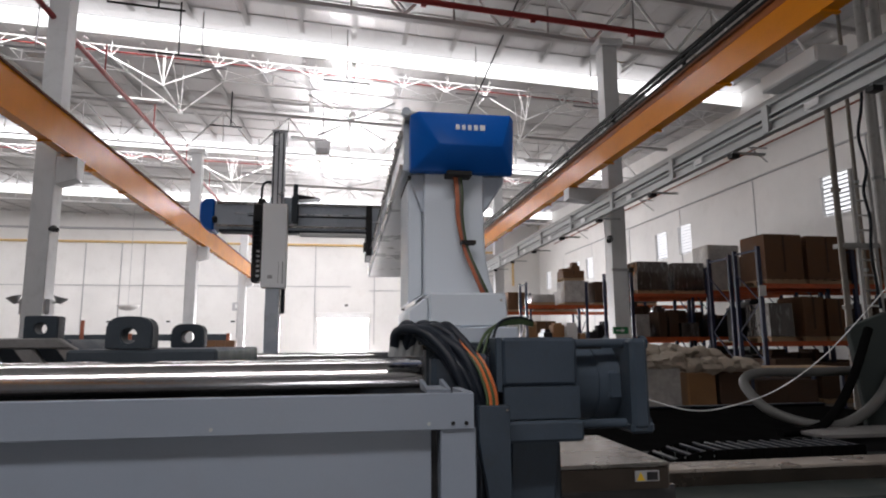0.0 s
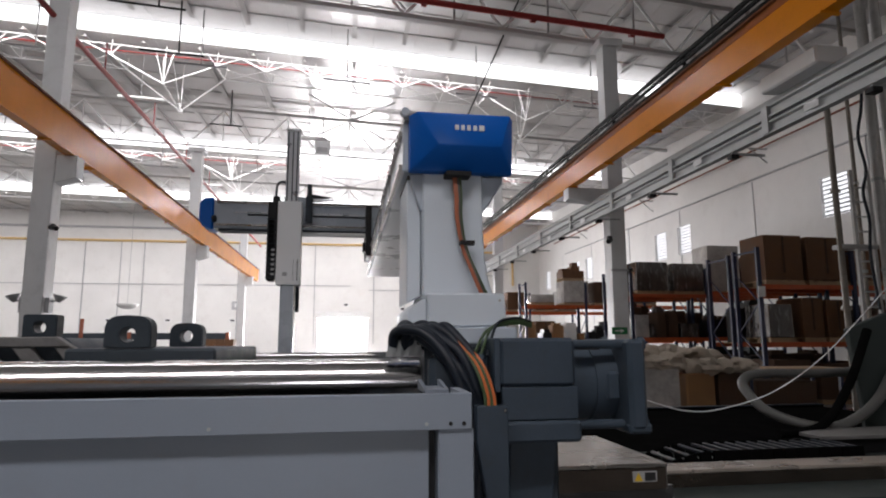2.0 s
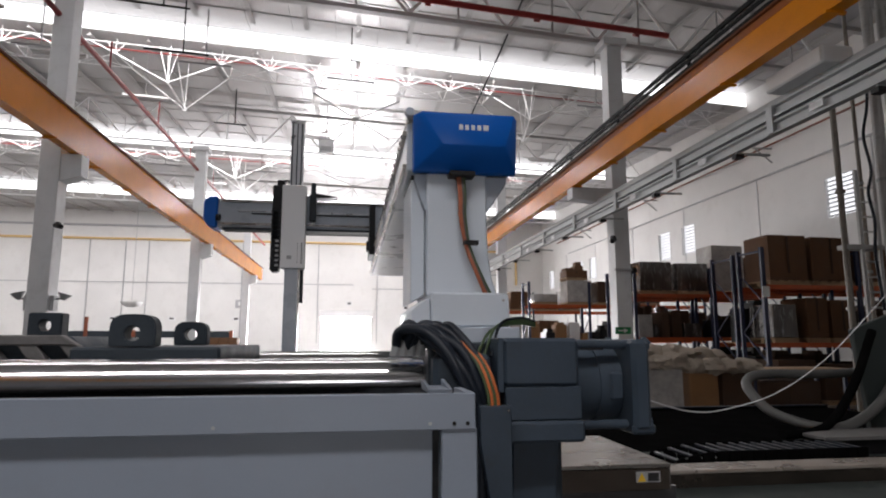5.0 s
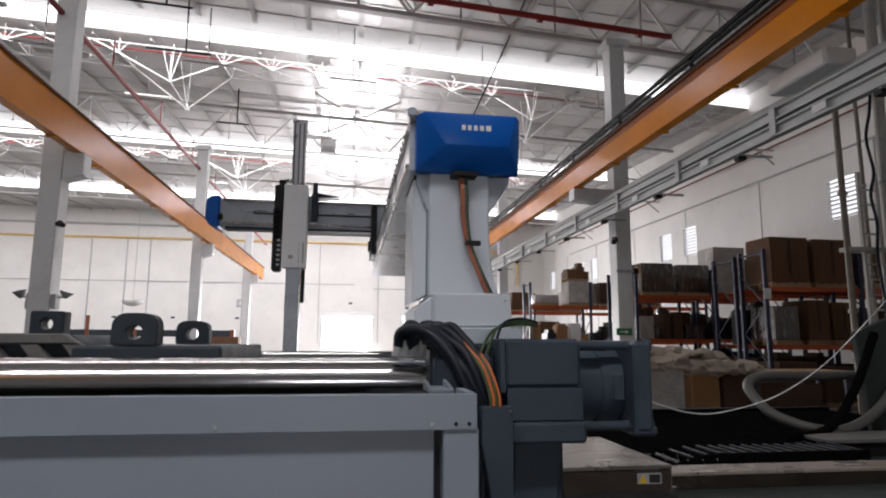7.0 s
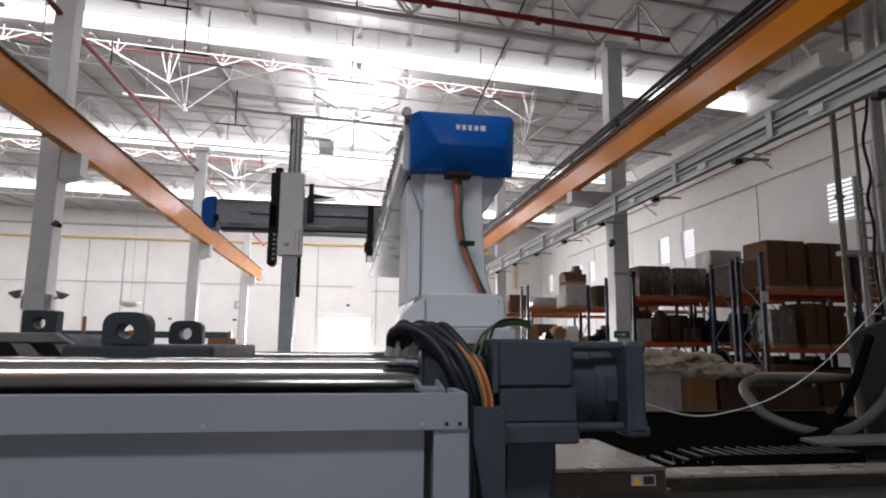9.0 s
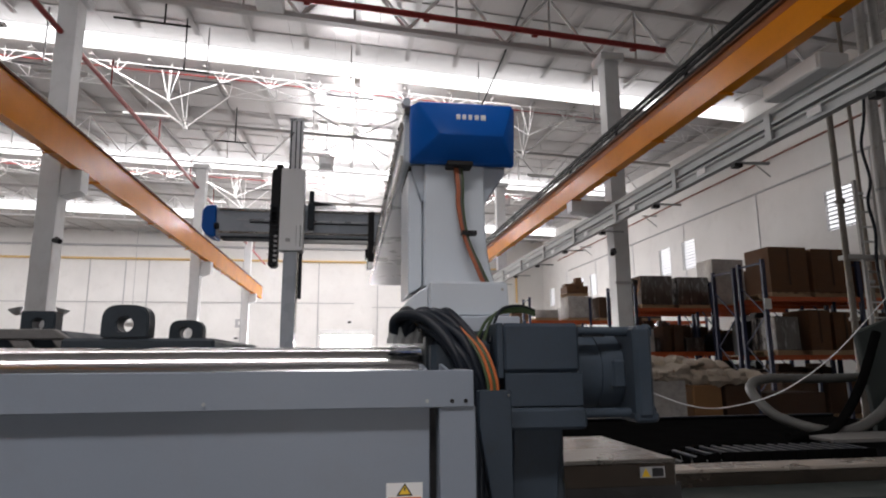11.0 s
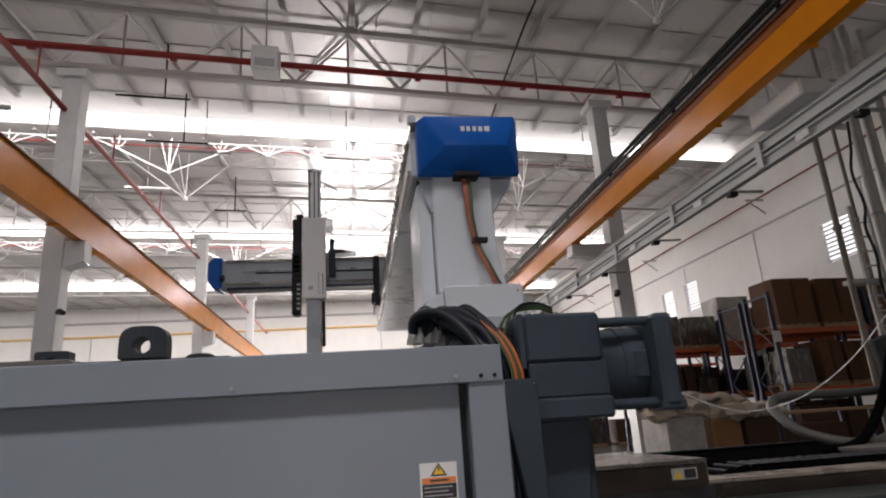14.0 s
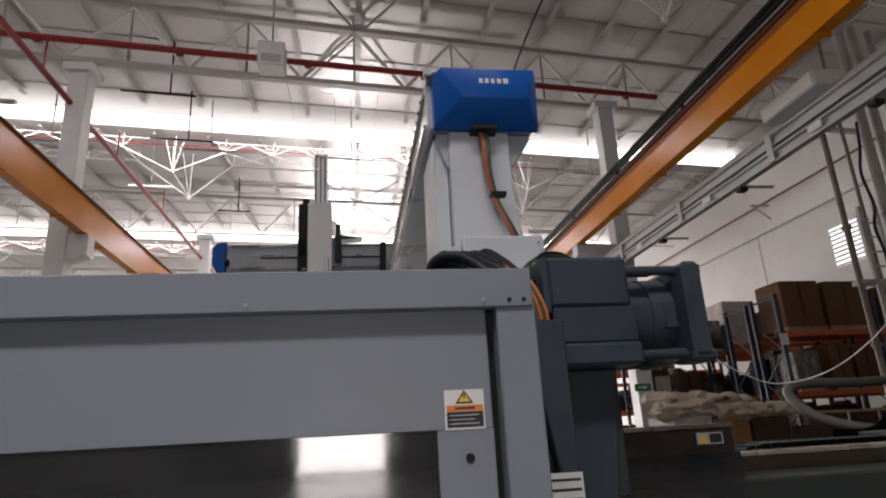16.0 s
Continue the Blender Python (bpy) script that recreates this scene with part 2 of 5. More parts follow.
def tube(bm, points, r, n=8, steps=8, ribs=0.0):
    n = max(n, 12)
    line = spline(points, steps)
    rings = []
    side = None
    for i, p in enumerate(line):
        d = (line[min(i + 1, len(line) - 1)] - line[max(i - 1, 0)]).normalized()
        side = d.orthogonal().normalized() if side is None else (side - d * side.dot(d)).normalized()
        up = d.cross(side)
        rr = r * (1 + ribs * (i % 2))
        rings.append([bm.verts.new(p + rr * (math.cos(a) * side + math.sin(a) * up)) for a in (2 * math.pi * k / n for k in range(n))])
    for a, b in zip(rings, rings[1:]):
        for k in range(n):
            bm.faces.new((a[k], a[(k + 1) % n], b[(k + 1) % n], b[k]))
    bm.faces.new(rings[0][::-1])
    bm.faces.new(rings[-1])
    return bm


def prism(bm, outline, axis, lo, hi, bevel=0.0):
    """An outline of 2D points drawn out along an axis; the points are the other two axes in order."""
    def at(p, v):
        return {"x": (v, p[0], p[1]), "y": (p[0], v, p[1]), "z": (p[0], p[1], v)}[axis]
    a = [bm.verts.new(at(p, lo)) for p in outline]
    b = [bm.verts.new(at(p, hi)) for p in outline]
    n = len(outline)
    fs = [bm.faces.new(a), bm.faces.new(b[::-1])]
    for i in range(n):
        fs.append(bm.faces.new((a[i], b[i], b[(i + 1) % n], a[(i + 1) % n])))
    bmesh.ops.recalc_face_normals(bm, faces=fs)
    if bevel:
        bmesh.ops.bevel(bm, geom=list({e for f in fs for e in f.edges}), offset=bevel, segments=1, affect="EDGES")
    return bm


def origin_of(ob):
    p = Vector((0, 0, 0))
    while ob:
        p += ob.location
        ob = ob.parent
    return p


def finish(name, bm, material, smooth=True):
    bmesh.ops.recalc_face_normals(bm, faces=bm.faces[:])
    me = bpy.data.meshes.new(name)
    bm.to_mesh(me)
    bm.free()
    me.materials.append(material)
    if smooth:
        me.shade_smooth()
        me.set_sharp_from_angle(angle=radians(35))
    return me


def part(name, bm, material, parent, label="", kind=""):
    """A mesh in world metres as one part under its thing."""
    o = origin_of(parent)
    bmesh.ops.translate(bm, verts=bm.verts[:], vec=-o)
    ob = new(name, finish(name, bm, material))
    ob.parent = parent
    if label or kind:
        tagged(ob, label, kind=kind)
    return ob


def thing(name, base, label, category, group="", kind=""):
    ob = new(name)
    ob.location = base
    ob.empty_display_size = 0.1
    return tagged(ob, label, category, group, kind)


def solid(name, bm, material, label, category, group="", kind="", base=None):
    """A thing that is one mesh."""
    if base is None:
        lo = Vector((min(v.co.x for v in bm.verts), min(v.co.y for v in bm.verts), min(v.co.z for v in bm.verts)))
        hi = Vector((max(v.co.x for v in bm.verts), max(v.co.y for v in bm.verts), max(v.co.z for v in bm.verts)))
        base = ((lo.x + hi.x) / 2, (lo.y + hi.y) / 2, lo.z)
    bmesh.ops.translate(bm, verts=bm.verts[:], vec=-Vector(base))
    ob = new(name, finish(name, bm, material))
    ob.location = base
    return tagged(ob, label, category, group, kind)


# ---- the hall ----
tagged(new("floor", finish("floor", B(WEST - 0.3, EAST + 0.3, SOUTH - 0.3, NORTH + 0.3, -0.3, 0.0), M_FLOOR)), "worn grey polished concrete factory floor", "floor", kind="structure")
# ground outside, out to the horizon
bm = bmesh.new()
bmesh.ops.create_grid(bm, x_segments=8, y_segments=8, size=1500, matrix=Matrix.Translation((0, 0, -0.32)))
tagged(new("ground", finish("ground", bm, M_FLOOR)), "pale paved yard round the factory hall", "ground", kind="structure")


def wall_with_holes(name, axis, at, thick, span, height, holes, label, material=None):
    """A wall in the plane axis = at, with rectangular holes (a0, a1, z0, z1) right through it."""
    bm = bmesh.new()
    cuts = sorted({span[0], span[1], *(v for h in holes for v in h[:2])})
    for a0, a1 in zip(cuts, cuts[1:]):
        mine = sorted((h[2], h[3]) for h in holes if h[0] <= a0 + 1e-6 and h[1] >= a1 - 1e-6)
        z = 0.0
        for z0, z1 in mine + [(height, height)]:
            if z0 > z + 1e-6:
                if axis == "y":
                    box(bm, a0, a1, min(at, at + thick), max(at, at + thick), z, z0)
                else:
                    box(bm, min(at, at + thick), max(at, at + thick), a0, a1, z, z0)
            z = z1
    bmesh.ops.remove_doubles(bm, verts=bm.verts[:], dist=1e-5)
    return tagged(new(name, finish(name, bm, material or M_WALL)), label, "wall", kind="structure")


DOOR = (-2.5, 1.4, 0.0, 3.42)
WINDOWS = [(17.25, 18.7), (26.9, 28.15), (29.2, 30.45), (38.9, 40.2), (41.3, 42.6), (47.6, 48.8)]
WZ0, WZ1 = 5.72, 7.2
wall_with_holes("wall_north", "y", NORTH, 0.3, (WEST, EAST), 12.4, [DOOR], "white painted end wall with a dock door")
wall_with_holes("wall_east", "x", EAST, 0.3, (SOUTH, NORTH), 12.4, [(a, b, WZ0, WZ1) for a, b in WINDOWS], "white painted side wall with small high windows")
wall_with_holes("wall_west", "x", WEST, -0.3, (SOUTH, NORTH), 12.4, [], "white painted far side wall")
wall_with_holes("wall_south", "y", SOUTH, -0.3, (WEST, EAST), 12.4, [(-2.2, 0.6, 0.0, 3.2)], "plain grey rear wall with an open dock door", M_REAR)
tagged(new("backdrop", finish("backdrop", B(-6, 5, SOUTH - 2.1, SOUTH - 2.0, -0.3, 6), M_DAY)), "bright hazy yard outside the rear dock door", "backdrop", kind="structure")


# saw-tooth roof: each span rises away from the eye and drops at a glazed upright
def roof_z(y):
    k = math.floor((y - GLAZING[0]) / PITCH)
    return ROOF_LOW + (ROOF_HIGH - ROOF_LOW) * ((y - GLAZING[0]) / PITCH - k)


bm = bmesh.new()
edges_y = [SOUTH - 2.0] + GLAZING + [NORTH + 3.4]
for y0, y1 in zip(edges_y, edges_y[1:]):
    za, zb = roof_z(y0 + 1e-4), roof_z(y1 - 1e-4)
    n = 34
    step = (EAST - WEST) / n
    for i in range(n):
        # sheets between the rafters, each a shallow pan
        x0, x1 = WEST + i * step, WEST + (i + 1) * step
        prism(bm, [(y0, za), (y1, zb), (y1, zb + 0.2), (y0, za + 0.2)], "x", x0 + 0.004, x1 - 0.004)
tagged(new("ceiling", finish("ceiling", bm, M_FOIL, False)), "foil-faced insulated roof sheets of a saw-tooth hall roof", "ceiling", kind="structure")

for y0, y1 in zip(edges_y, edges_y[1:]):
    za, zb = roof_z(y0 + 1e-4), roof_z(y1 - 1e-4)
    k = 1
    while y0 + k * 1.53 < y1 - 0.3:
        y = y0 + k * 1.53
        z = za + (zb - za) * (y - y0) / (y1 - y0)
        solid("purlin", B(WEST, EAST, y - 0.012, y + 0.012, z - 0.022, z - 0.005), M_RAFTER, "thin pale steel roof purlin", "purlin", "roof purlins", "structure")
        k += 1

for y0, y1 in zip(edges_y, edges_y[1:]):
    za, zb = roof_z(y0 + 1e-4), roof_z(y1 - 1e-4)
    if y1 < 5:
        continue
    for k in range(-18, 10):
        x = -0.18 + 1.69 * k
        bm = bmesh.new()
        prism(bm, [(y0 + 0.15, za - 0.10), (y1 - 0.9, zb - 0.04 - 0.10), (y1 - 0.9, zb - 0.04 - 0.024), (y0 + 0.15, za - 0.024)], "x", x - 0.012, x + 0.012)
        prism(bm, [(y0 + 0.15, za - 0.115), (y1 - 0.9, zb - 0.04 - 0.115), (y1 - 0.9, zb - 0.04 - 0.10), (y0 + 0.15, za - 0.10)], "x", x - 0.08, x + 0.08)
        solid("rafter", bm, M_RAFTER, "slender pale steel roof rafter", "rafter", "roof rafters", "structure")

# glazed uprights of the saw-teeth: mullions and sills in front of the daylight
for yg in GLAZING:
    g = thing("roof_glazing", (0, yg, ROOF_LOW), "long translucent glazing strip glowing with daylight", "skylight", "roof lights", "structure")
    part("sill", B(WEST, EAST, yg - 0.05, yg - 0.004, ROOF_LOW - 0.012, ROOF_LOW + 0.012), M_TRUSS, g)
    part("head", B(WEST, EAST, yg + 0.05, yg + 0.12, ROOF_HIGH - 0.02, ROOF_HIGH + 0.2), M_TRUSS, g)
    part("pane", B(WEST, EAST, yg - 0.03, yg - 0.015, ROOF_LOW + 0.012, ROOF_HIGH - 0.02), M_SKYLIGHT, g)

COL_L, COL_R = (-6.65, -6.25), (6.26, 6.66)
COL_Y = [13.9, 26.15, 38.4]
LEFT_Y, RIGHT_Y = [13.35, 25.6, 37.85], [14.45, 26.7, 38.95]
TRUSS_X = (WEST + 0.3, EAST - 0.2)


def light_truss(y):
    """White tube truss just behind a roof light: a front lattice with a fan at each node, a thin chord behind it, and deep Vs near the column lines."""
    g = thing("roof_truss", (0, y, 10.0), "white tubular lattice roof truss under the glazing", "truss", "roof trusses", "structure")
    yf, yb, zt, zn, zl = y + 0.42, y + 1.9, 11.14, 10.78, 10.95
    part("top_chord", R((TRUSS_X[0], yf, zt), (TRUSS_X[1], yf, zt), 0.02), M_TRUSS, g)
    step = 1.59
    for k in range(-15, 14):
        x = -6.35 + step * k
        deep = k % 8 == 0
        bottom = 9.97 if deep else zn
        fan = bmesh.new()
        for dx, dy in ((-0.3, 0.0), (0.3, 0.0), (-0.12, 0.3), (0.1, -0.2)):
            rod(fan, (x, yf, bottom), (x + dx, yf + dy, zt + 0.05), 0.013, 6)
        if not deep:
            for s, kk in ((-1, k - 1), (1, k + 1)):
                if kk % 8 == 0:
                    rod(fan, (x, yf, zn), (x + s * step, yf, 9.97), 0.024, 6)
                else:
                    rod(fan, (x, yf, zn), (x + s * step / 2, yf, zt), 0.018, 6)
        part("drop_fan" if deep else "web", fan, M_TRUSS, g)
        rear = bmesh.new()
        xb = x + 0.18 if deep else x
        zb = 9.62 if deep else zl
        for dx in (-0.25, 0.1):
            rod(rear, (xb, yb, zb), (xb + dx, yb - 0.2, zt + 0.12), 0.016, 6)
        for s, kk in ((-1, k - 1), (1, k + 1)):
            if deep:
                rod(rear, (xb, yb, zb), (x + s * step, yb, zl), 0.023, 6)
        if deep:
            rod(rear, (xb, yb, zb), (x, yf, bottom), 0.03, 6)
            box(rear, xb - 0.07, xb + 0.07, yb - 0.07, yb + 0.07, zb - 0.06, zb + 0.06)
            rod(rear, (x - step, yb, zl), (x - step, yf, zn), 0.016, 6)
            rod(rear, (x + step, yb, zl), (x + step, yf, zn), 0.016, 6)
        elif (k + 1) % 8:
            rod(rear, (x, yb, zl), (x + step, yb, zl), 0.016, 6)
            rod(rear, (x, yb, zl), (x + step, yf, zn), 0.011, 6)
            rod(rear, (x, yf, zn), (x + step, yb, zl), 0.011, 6)
        part("rear_bracket" if deep else "rear_web", rear, M_TRUSS, g)


for yg in GLAZING[1:-1]:
    light_truss(yg)


def column_truss(y, near):
    """Deep steel truss along a row of columns."""
    g = thing("main_truss", (0, y, 9.5), "deep pale steel main truss spanning between columns", "truss", "main trusses", "structure")
    zt = roof_z(y) - 0.4
    # far trusses fade through whiter, thinner members: distance haze put into the colour
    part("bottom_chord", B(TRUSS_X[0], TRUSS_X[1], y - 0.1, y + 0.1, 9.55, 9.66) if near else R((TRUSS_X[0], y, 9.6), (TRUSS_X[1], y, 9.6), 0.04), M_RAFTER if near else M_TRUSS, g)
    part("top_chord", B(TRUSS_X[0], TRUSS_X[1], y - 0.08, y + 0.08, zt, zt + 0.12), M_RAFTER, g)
    x = -0.3 - 2.6 * 11
    while x < TRUSS_X[1] - 1.4:
        for s in (-1, 1):
            part("diagonal", R((x, y, zt), (x + 1.3 * s, y, 9.66), 0.042 if near else 0.025, 6), M_TRUSS, g)
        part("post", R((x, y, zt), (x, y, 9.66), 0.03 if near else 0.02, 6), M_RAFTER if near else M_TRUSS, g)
        x += 2.6


for y in COL_Y:
    column_truss(y + 0.28, y < 20)


def column(x0, x1, y, corbel):
    g = thing("column", ((x0 + x1) / 2, y, 0), "pale grey painted square hall column", "column", "hall columns", "structure")
    part("shaft", B(x0, x1, y, y + 0.42, 0, 9.48, 0.012), M_COLUMN, g)
    part("capital", B(x0 - 0.12, x1 + 0.12, y - 0.1, y + 0.52, 9.3, 9.485), M_COLUMN, g)
    c = bmesh.new()
    a = x1 if corbel > 0 else x0
    reach = 0.40 if corbel > 0 else 1.06
    drop = 4.85 if corbel > 0 else 5.02
    prism(c, [(a, drop), (a + corbel * reach, drop + 0.13), (a + corbel * reach, 5.44), (a, 5.44)], "y", y + 0.03, y + 0.39, 0.01)
    part("corbel", c, M_COLUMN, g)
    part("base_plate", B(x0 - 0.1, x1 + 0.1, y - 0.1, y + 0.52, 0.0, 0.03), M_PURLIN, g)
    return g


for ya, yb in zip(LEFT_Y, RIGHT_Y):
    column(*COL_L, ya, 1)
    column(*COL_R, yb, -1)


def runway(x0, x1, zt, label):
    g = thing("crane_runway_beam", ((x0 + x1) / 2, 14, 5.45), label, "crane beam", "crane runway beams", "structure")
    xm = (x0 + x1) / 2
    ya, yb = SOUTH + 0.2, 41.0
    part("bottom_flange", B(x0, x1, ya, yb, 5.45, 5.48), M_CRANE, g)
    part("top_flange", B(x0 - 0.04, x1 + 0.04, ya, yb, zt - 0.035, zt), M_RUST, g)
    for a in (x0 + 0.008, x1 - 0.02):
        part("web", B(a, a + 0.012, ya, yb, 5.48, zt - 0.035), M_CRANE, g)
    part("stained_edge", B(x0 + 0.002, x0 + 0.007, ya, yb, zt - 0.15, zt - 0.036), M_STAIN, g, "rust-stained brown edge strip")
    part("crane_rail", B(xm - 0.03, xm + 0.03, ya, yb, zt, zt + 0.06), M_PURLIN, g)
    for k in range(27):
        y = ya + 1.1 + k * 2.1
        if y < yb:
            part("clip", B(x0 - 0.035, x1 + 0.035, y + 0.7, y + 0.75, 5.42, 5.45), M_CRANE, g)
    return g


runway(-6.11, -5.91, 6.22, "orange-yellow steel crane runway beam on corbels")
runway(5.20, 5.40, 6.04, "orange-yellow steel crane runway beam with pipes alongside")

# dark pipes beside the runway beam
g = thing("pipe_run", (5.08, 10, 5.95), "three dark parallel service pipes hung beside the crane beam", "pipes", kind="structure")
for z, r in ((6.125, 0.030), (6.25, 0.036), (6.385, 0.042)):
    part("pipe", R((5.24 + 0.03 * (z > 6.3), SOUTH, z), (5.24 + 0.03 * (z > 6.3), 40, z), r, 14), M_PIPE, g)
for k in range(14):
    y = 3.5 + k * 2.8
    part("pipe_hanger", B(5.27, 5.33, y, y + 0.03, 6.04, 6.43), M_PIPE, g)

# busbar and cable tray along the columns
g = thing("busbar_trunking", (5.75, 10, 4.5), "galvanised busbar trunking in two runs along the columns", "busbar", kind="structure")
for z0, z1 in ((4.79, 4.98), (4.55, 4.74)):
    b = bmesh.new()
    prism(b, [(5.69, z0), (5.8, z0), (5.8, z1), (5.69, z1), (5.69, z1 - 0.03), (5.73, z1 - 0.05), (5.73, z0 + 0.05), (5.69, z0 + 0.03)], "y", SOUTH + 0.3, 44)
    part("trunking", b, M_GALV, g)
part("conductor_gap", B(5.74, 5.78, SOUTH + 0.3, 44, 4.745, 4.785), M_BLACK, g)
for k in range(16):
    y = 2.4 + k * 2.65
    part("joint_clamp", B(5.67, 5.82, y, y + 0.14, 4.56, 4.97, 0.008), M_GALV, g)
    part("bracket", B(5.7, 6.28, y + 0.9, y + 0.94, 4.51, 4.545), M_GALV, g)
    part("hanger_clip", B(5.66, 5.80, y + 0.86, y + 0.98, 4.44, 4.508, 0.006), M_BLACK, g)
    part("plug_cap", B(5.672, 5.69, y + 1.7, y + 1.95, 4.60, 4.70, 0.004), M_COLUMN, g)
g = thing("cable_tray", (5.95, 10, 5.2), "narrow galvanised cable tray above the busbar", "cable tray", kind="structure")
part("tray_side", B(5.83, 5.845, SOUTH + 0.3, 44, 5.06, 5.12), M_GALV, g)
part("tray_floor", B(5.845, 6.1, SOUTH + 0.3, 13.9, 5.06, 5.07), M_GALV, g)
tap = thing("tap_off_box", (5.9, 7.2, 5.05), "pale grey tap-off box on the busbar trunking", "electrical box")
part("body", B(5.6, 6.05, 6.6, 7.7, 5.125, 5.36, 0.015), M_COLUMN, tap)
part("lid", B(5.585, 5.6, 6.63, 7.67, 5.145, 5.34, 0.004), M_WHITE, tap)

# red sprinkler pipes
sp = thing("sprinkler_main", (-6.6, 10, 8.5), "red painted sprinkler main with hanging rods", "sprinkler pipe", kind="structure")
part("pipe", R((-6.55, SOUTH, 8.5), (-6.55, 46, 8.5), 0.065, 10), M_RED, sp)
for k in range(9):
    part("hanger", R((-6.55, 8 + 4.1 * k, 8.5), (-6.55, 8 + 4.1 * k, 9.3), 0.02, 6), M_RED, sp)
for y in COL_Y[:1]:
    c = thing("sprinkler_cross_main", (0, y - 0.2, 9.85), "red sprinkler cross main along the truss", "sprinkler pipe", "sprinkler cross mains", "structure")
    part("pipe", R((TRUSS_X[0], y - 0.02, 9.88), (8.2, y - 0.12, 9.88), 0.08, 10), M_RED, c)
    for k in range(9):
        x = -16 + 2.9 * k
        part("coupling", R((x, y - 0.02, 9.88), (x + 0.14, y - 0.02, 9.88), 0.1, 10), M_RED, c)
for yg in GLAZING[1:-1]:
    c = thing("sprinkler_branch", (0, yg + 0.5, 11.0), "thin red sprinkler branch line under the roof", "sprinkler pipe", "sprinkler branches", "structure")
    part("pipe", R((-22, yg + 0.5, 10.98), (12, yg + 0.5, 10.98), 0.02, 8), M_RED, c)
    for k in range(7):
        x = -18 + 4.4 * k
        d = thing("sprinkler_drop", (x, yg - 1.4, 10.2), "thin dark ceiling conduit with a cross arm", "conduit", "ceiling conduits", "structure")
        part("stem", R((x, yg - 1.4, 9.95), (x, yg - 1.4, roof_z(yg - 1.4) - 0.05), 0.02, 6), M_PURLIN, d)
        part("arm", B(x - 0.75, x + 0.75, yg - 1.43, yg - 1.37, 9.93, 9.98), M_PURLIN, d)

# dark T-shaped pipe drops over the bay by the column
for xa, xb, xs, y, z in ((-6.28, -4.49, -5.11, 16.04, 10.0), (-6.36, -4.60, -5.3, 18.7, 10.0), (-5.66, -4.47, -4.9, 24.75, 10.0)):
    d = thing("sprinkler_drop", (xs, y, z), "dark T-shaped pipe drop under the roof", "pipe", "pipe drops", "structure")
    part("stem", R((xs, y, z), (xs, y, roof_z(y) - 0.05), 0.022, 8), M_PIPE, d)
    part("arm", R((xa, y, z), (xb, y, z), 0.03, 8), M_PIPE, d)

# crossed bracing rods between rafters
for yg in GLAZING[1:-1]:
    for x0 in (-0.18,):
        c = thing("roof_bracing", (x0, yg + 4, 10.9), "crossed grey bracing rods below the roof", "bracing", "roof bracing", "structure")
        yc, zc = yg + 6.2, roof_z(yg + 6.2) - 0.16
        for dx, dy in ((1.69, 3.06), (1.69, -3.06), (-1.69, 3.06), (-1.69, -3.06)):
            part("brace", R((x0, yc, zc), (x0 + dx, yc + dy, zc + dy * 0.069), 0.035, 6), M_PURLIN, c)
        part("hub", R((x0, yc, zc - 0.05), (x0, yc, zc + 0.05), 0.16, 10), M_PURLIN, c)
        part("cross_tie", R((x0 - 4.3, yc, zc), (x0 + 4.3, yc, zc), 0.03, 6), M_PURLIN, c)

# ceiling cable slung down across the bay
c = bmesh.new()
tube(c, [(4.6, 9.0, 10.9), (4.0, 12, 10.5), (3.9, 17, 9.9), (3.75, 21, 9.3)], 0.025, 6)
solid("hanging_conduit", c, M_BLACK, "thin dark conduit slung under the roof", "conduit", kind="structure")

# long lamps in the roof
for x, y in ((-9.5, 16.5), (-8.6, 19.0), (-7.2, 21.8), (-10.4, 29.5), (-7.5, 33.5), (-1.9, 24.5), (8.2, 25.0), (-13.5, 24.0), (9.5, 32.0)):
    g = thing("tube_lamp", (x, y, 9.6), "slim white fluorescent tube lamp hung from the roof", "ceiling lamp", "tube lamps")
    part("housing", B(x - 0.7, x + 0.7, y - 0.07, y + 0.07, 9.64, 9.72, 0.01), M_WHITE, g)
    part("tube", R((x - 0.66, y, 9.615), (x + 0.66, y, 9.615), 0.022), M_WHITE, g)
    part("hanger", R((x, y, 9.72), (x, y, roof_z(y) - 0.02), 0.008, 5), M_PURLIN, g)
for x, y in ((-2.2, 13.4), (-1.4, 25.6)):
    g = thing("roof_unit", (x, y, 9.3), "pale grey box hung under the main truss", "air unit", "roof units")
    part("casing", B(x - 0.3, x + 0.3, y - 0.25, y + 0.25, 9.32, 9.95, 0.02), M_COLUMN, g)
    part("hanger", R((x, y, 9.94), (x, y, roof_z(y)), 0.02, 6), M_PURLIN, g)
    part("grille", B(x - 0.22, x + 0.22, y - 0.262, y - 0.25, 9.4, 9.6), M_PURLIN, g)

# windows
for i, (a, b) in enumerate(WINDOWS):
    g = thing("window_%d" % (i + 1), (EAST, (a + b) / 2, WZ0), "small high window with white louvre slats", "window", kind="structure")
    fr = bmesh.new()
    for q in ((a, a + 0.05, WZ0, WZ1), (b - 0.05, b, WZ0, WZ1), (a, b, WZ0, WZ0 + 0.05), (a, b, WZ1 - 0.05, WZ1)):
        box(fr, EAST - 0.01, EAST + 0.08, *q)
    part("window_frame", fr, M_WHITE, g)
    part("pane", B(EAST + 0.16, EAST + 0.17, a, b, WZ0, WZ1), M_WINDOW, g)
    for k in range(9):
        z = WZ0 + 0.12 + k * 0.15
        bm = bmesh.new()
        prism(bm, [(EAST + 0.05, z - 0.03), (EAST + 0.13, z + 0.05), (EAST + 0.14, z + 0.04), (EAST + 0.06, z - 0.04)], "y", a + 0.05, b - 0.05)
        part("slat", bm, M_PURLIN, g)

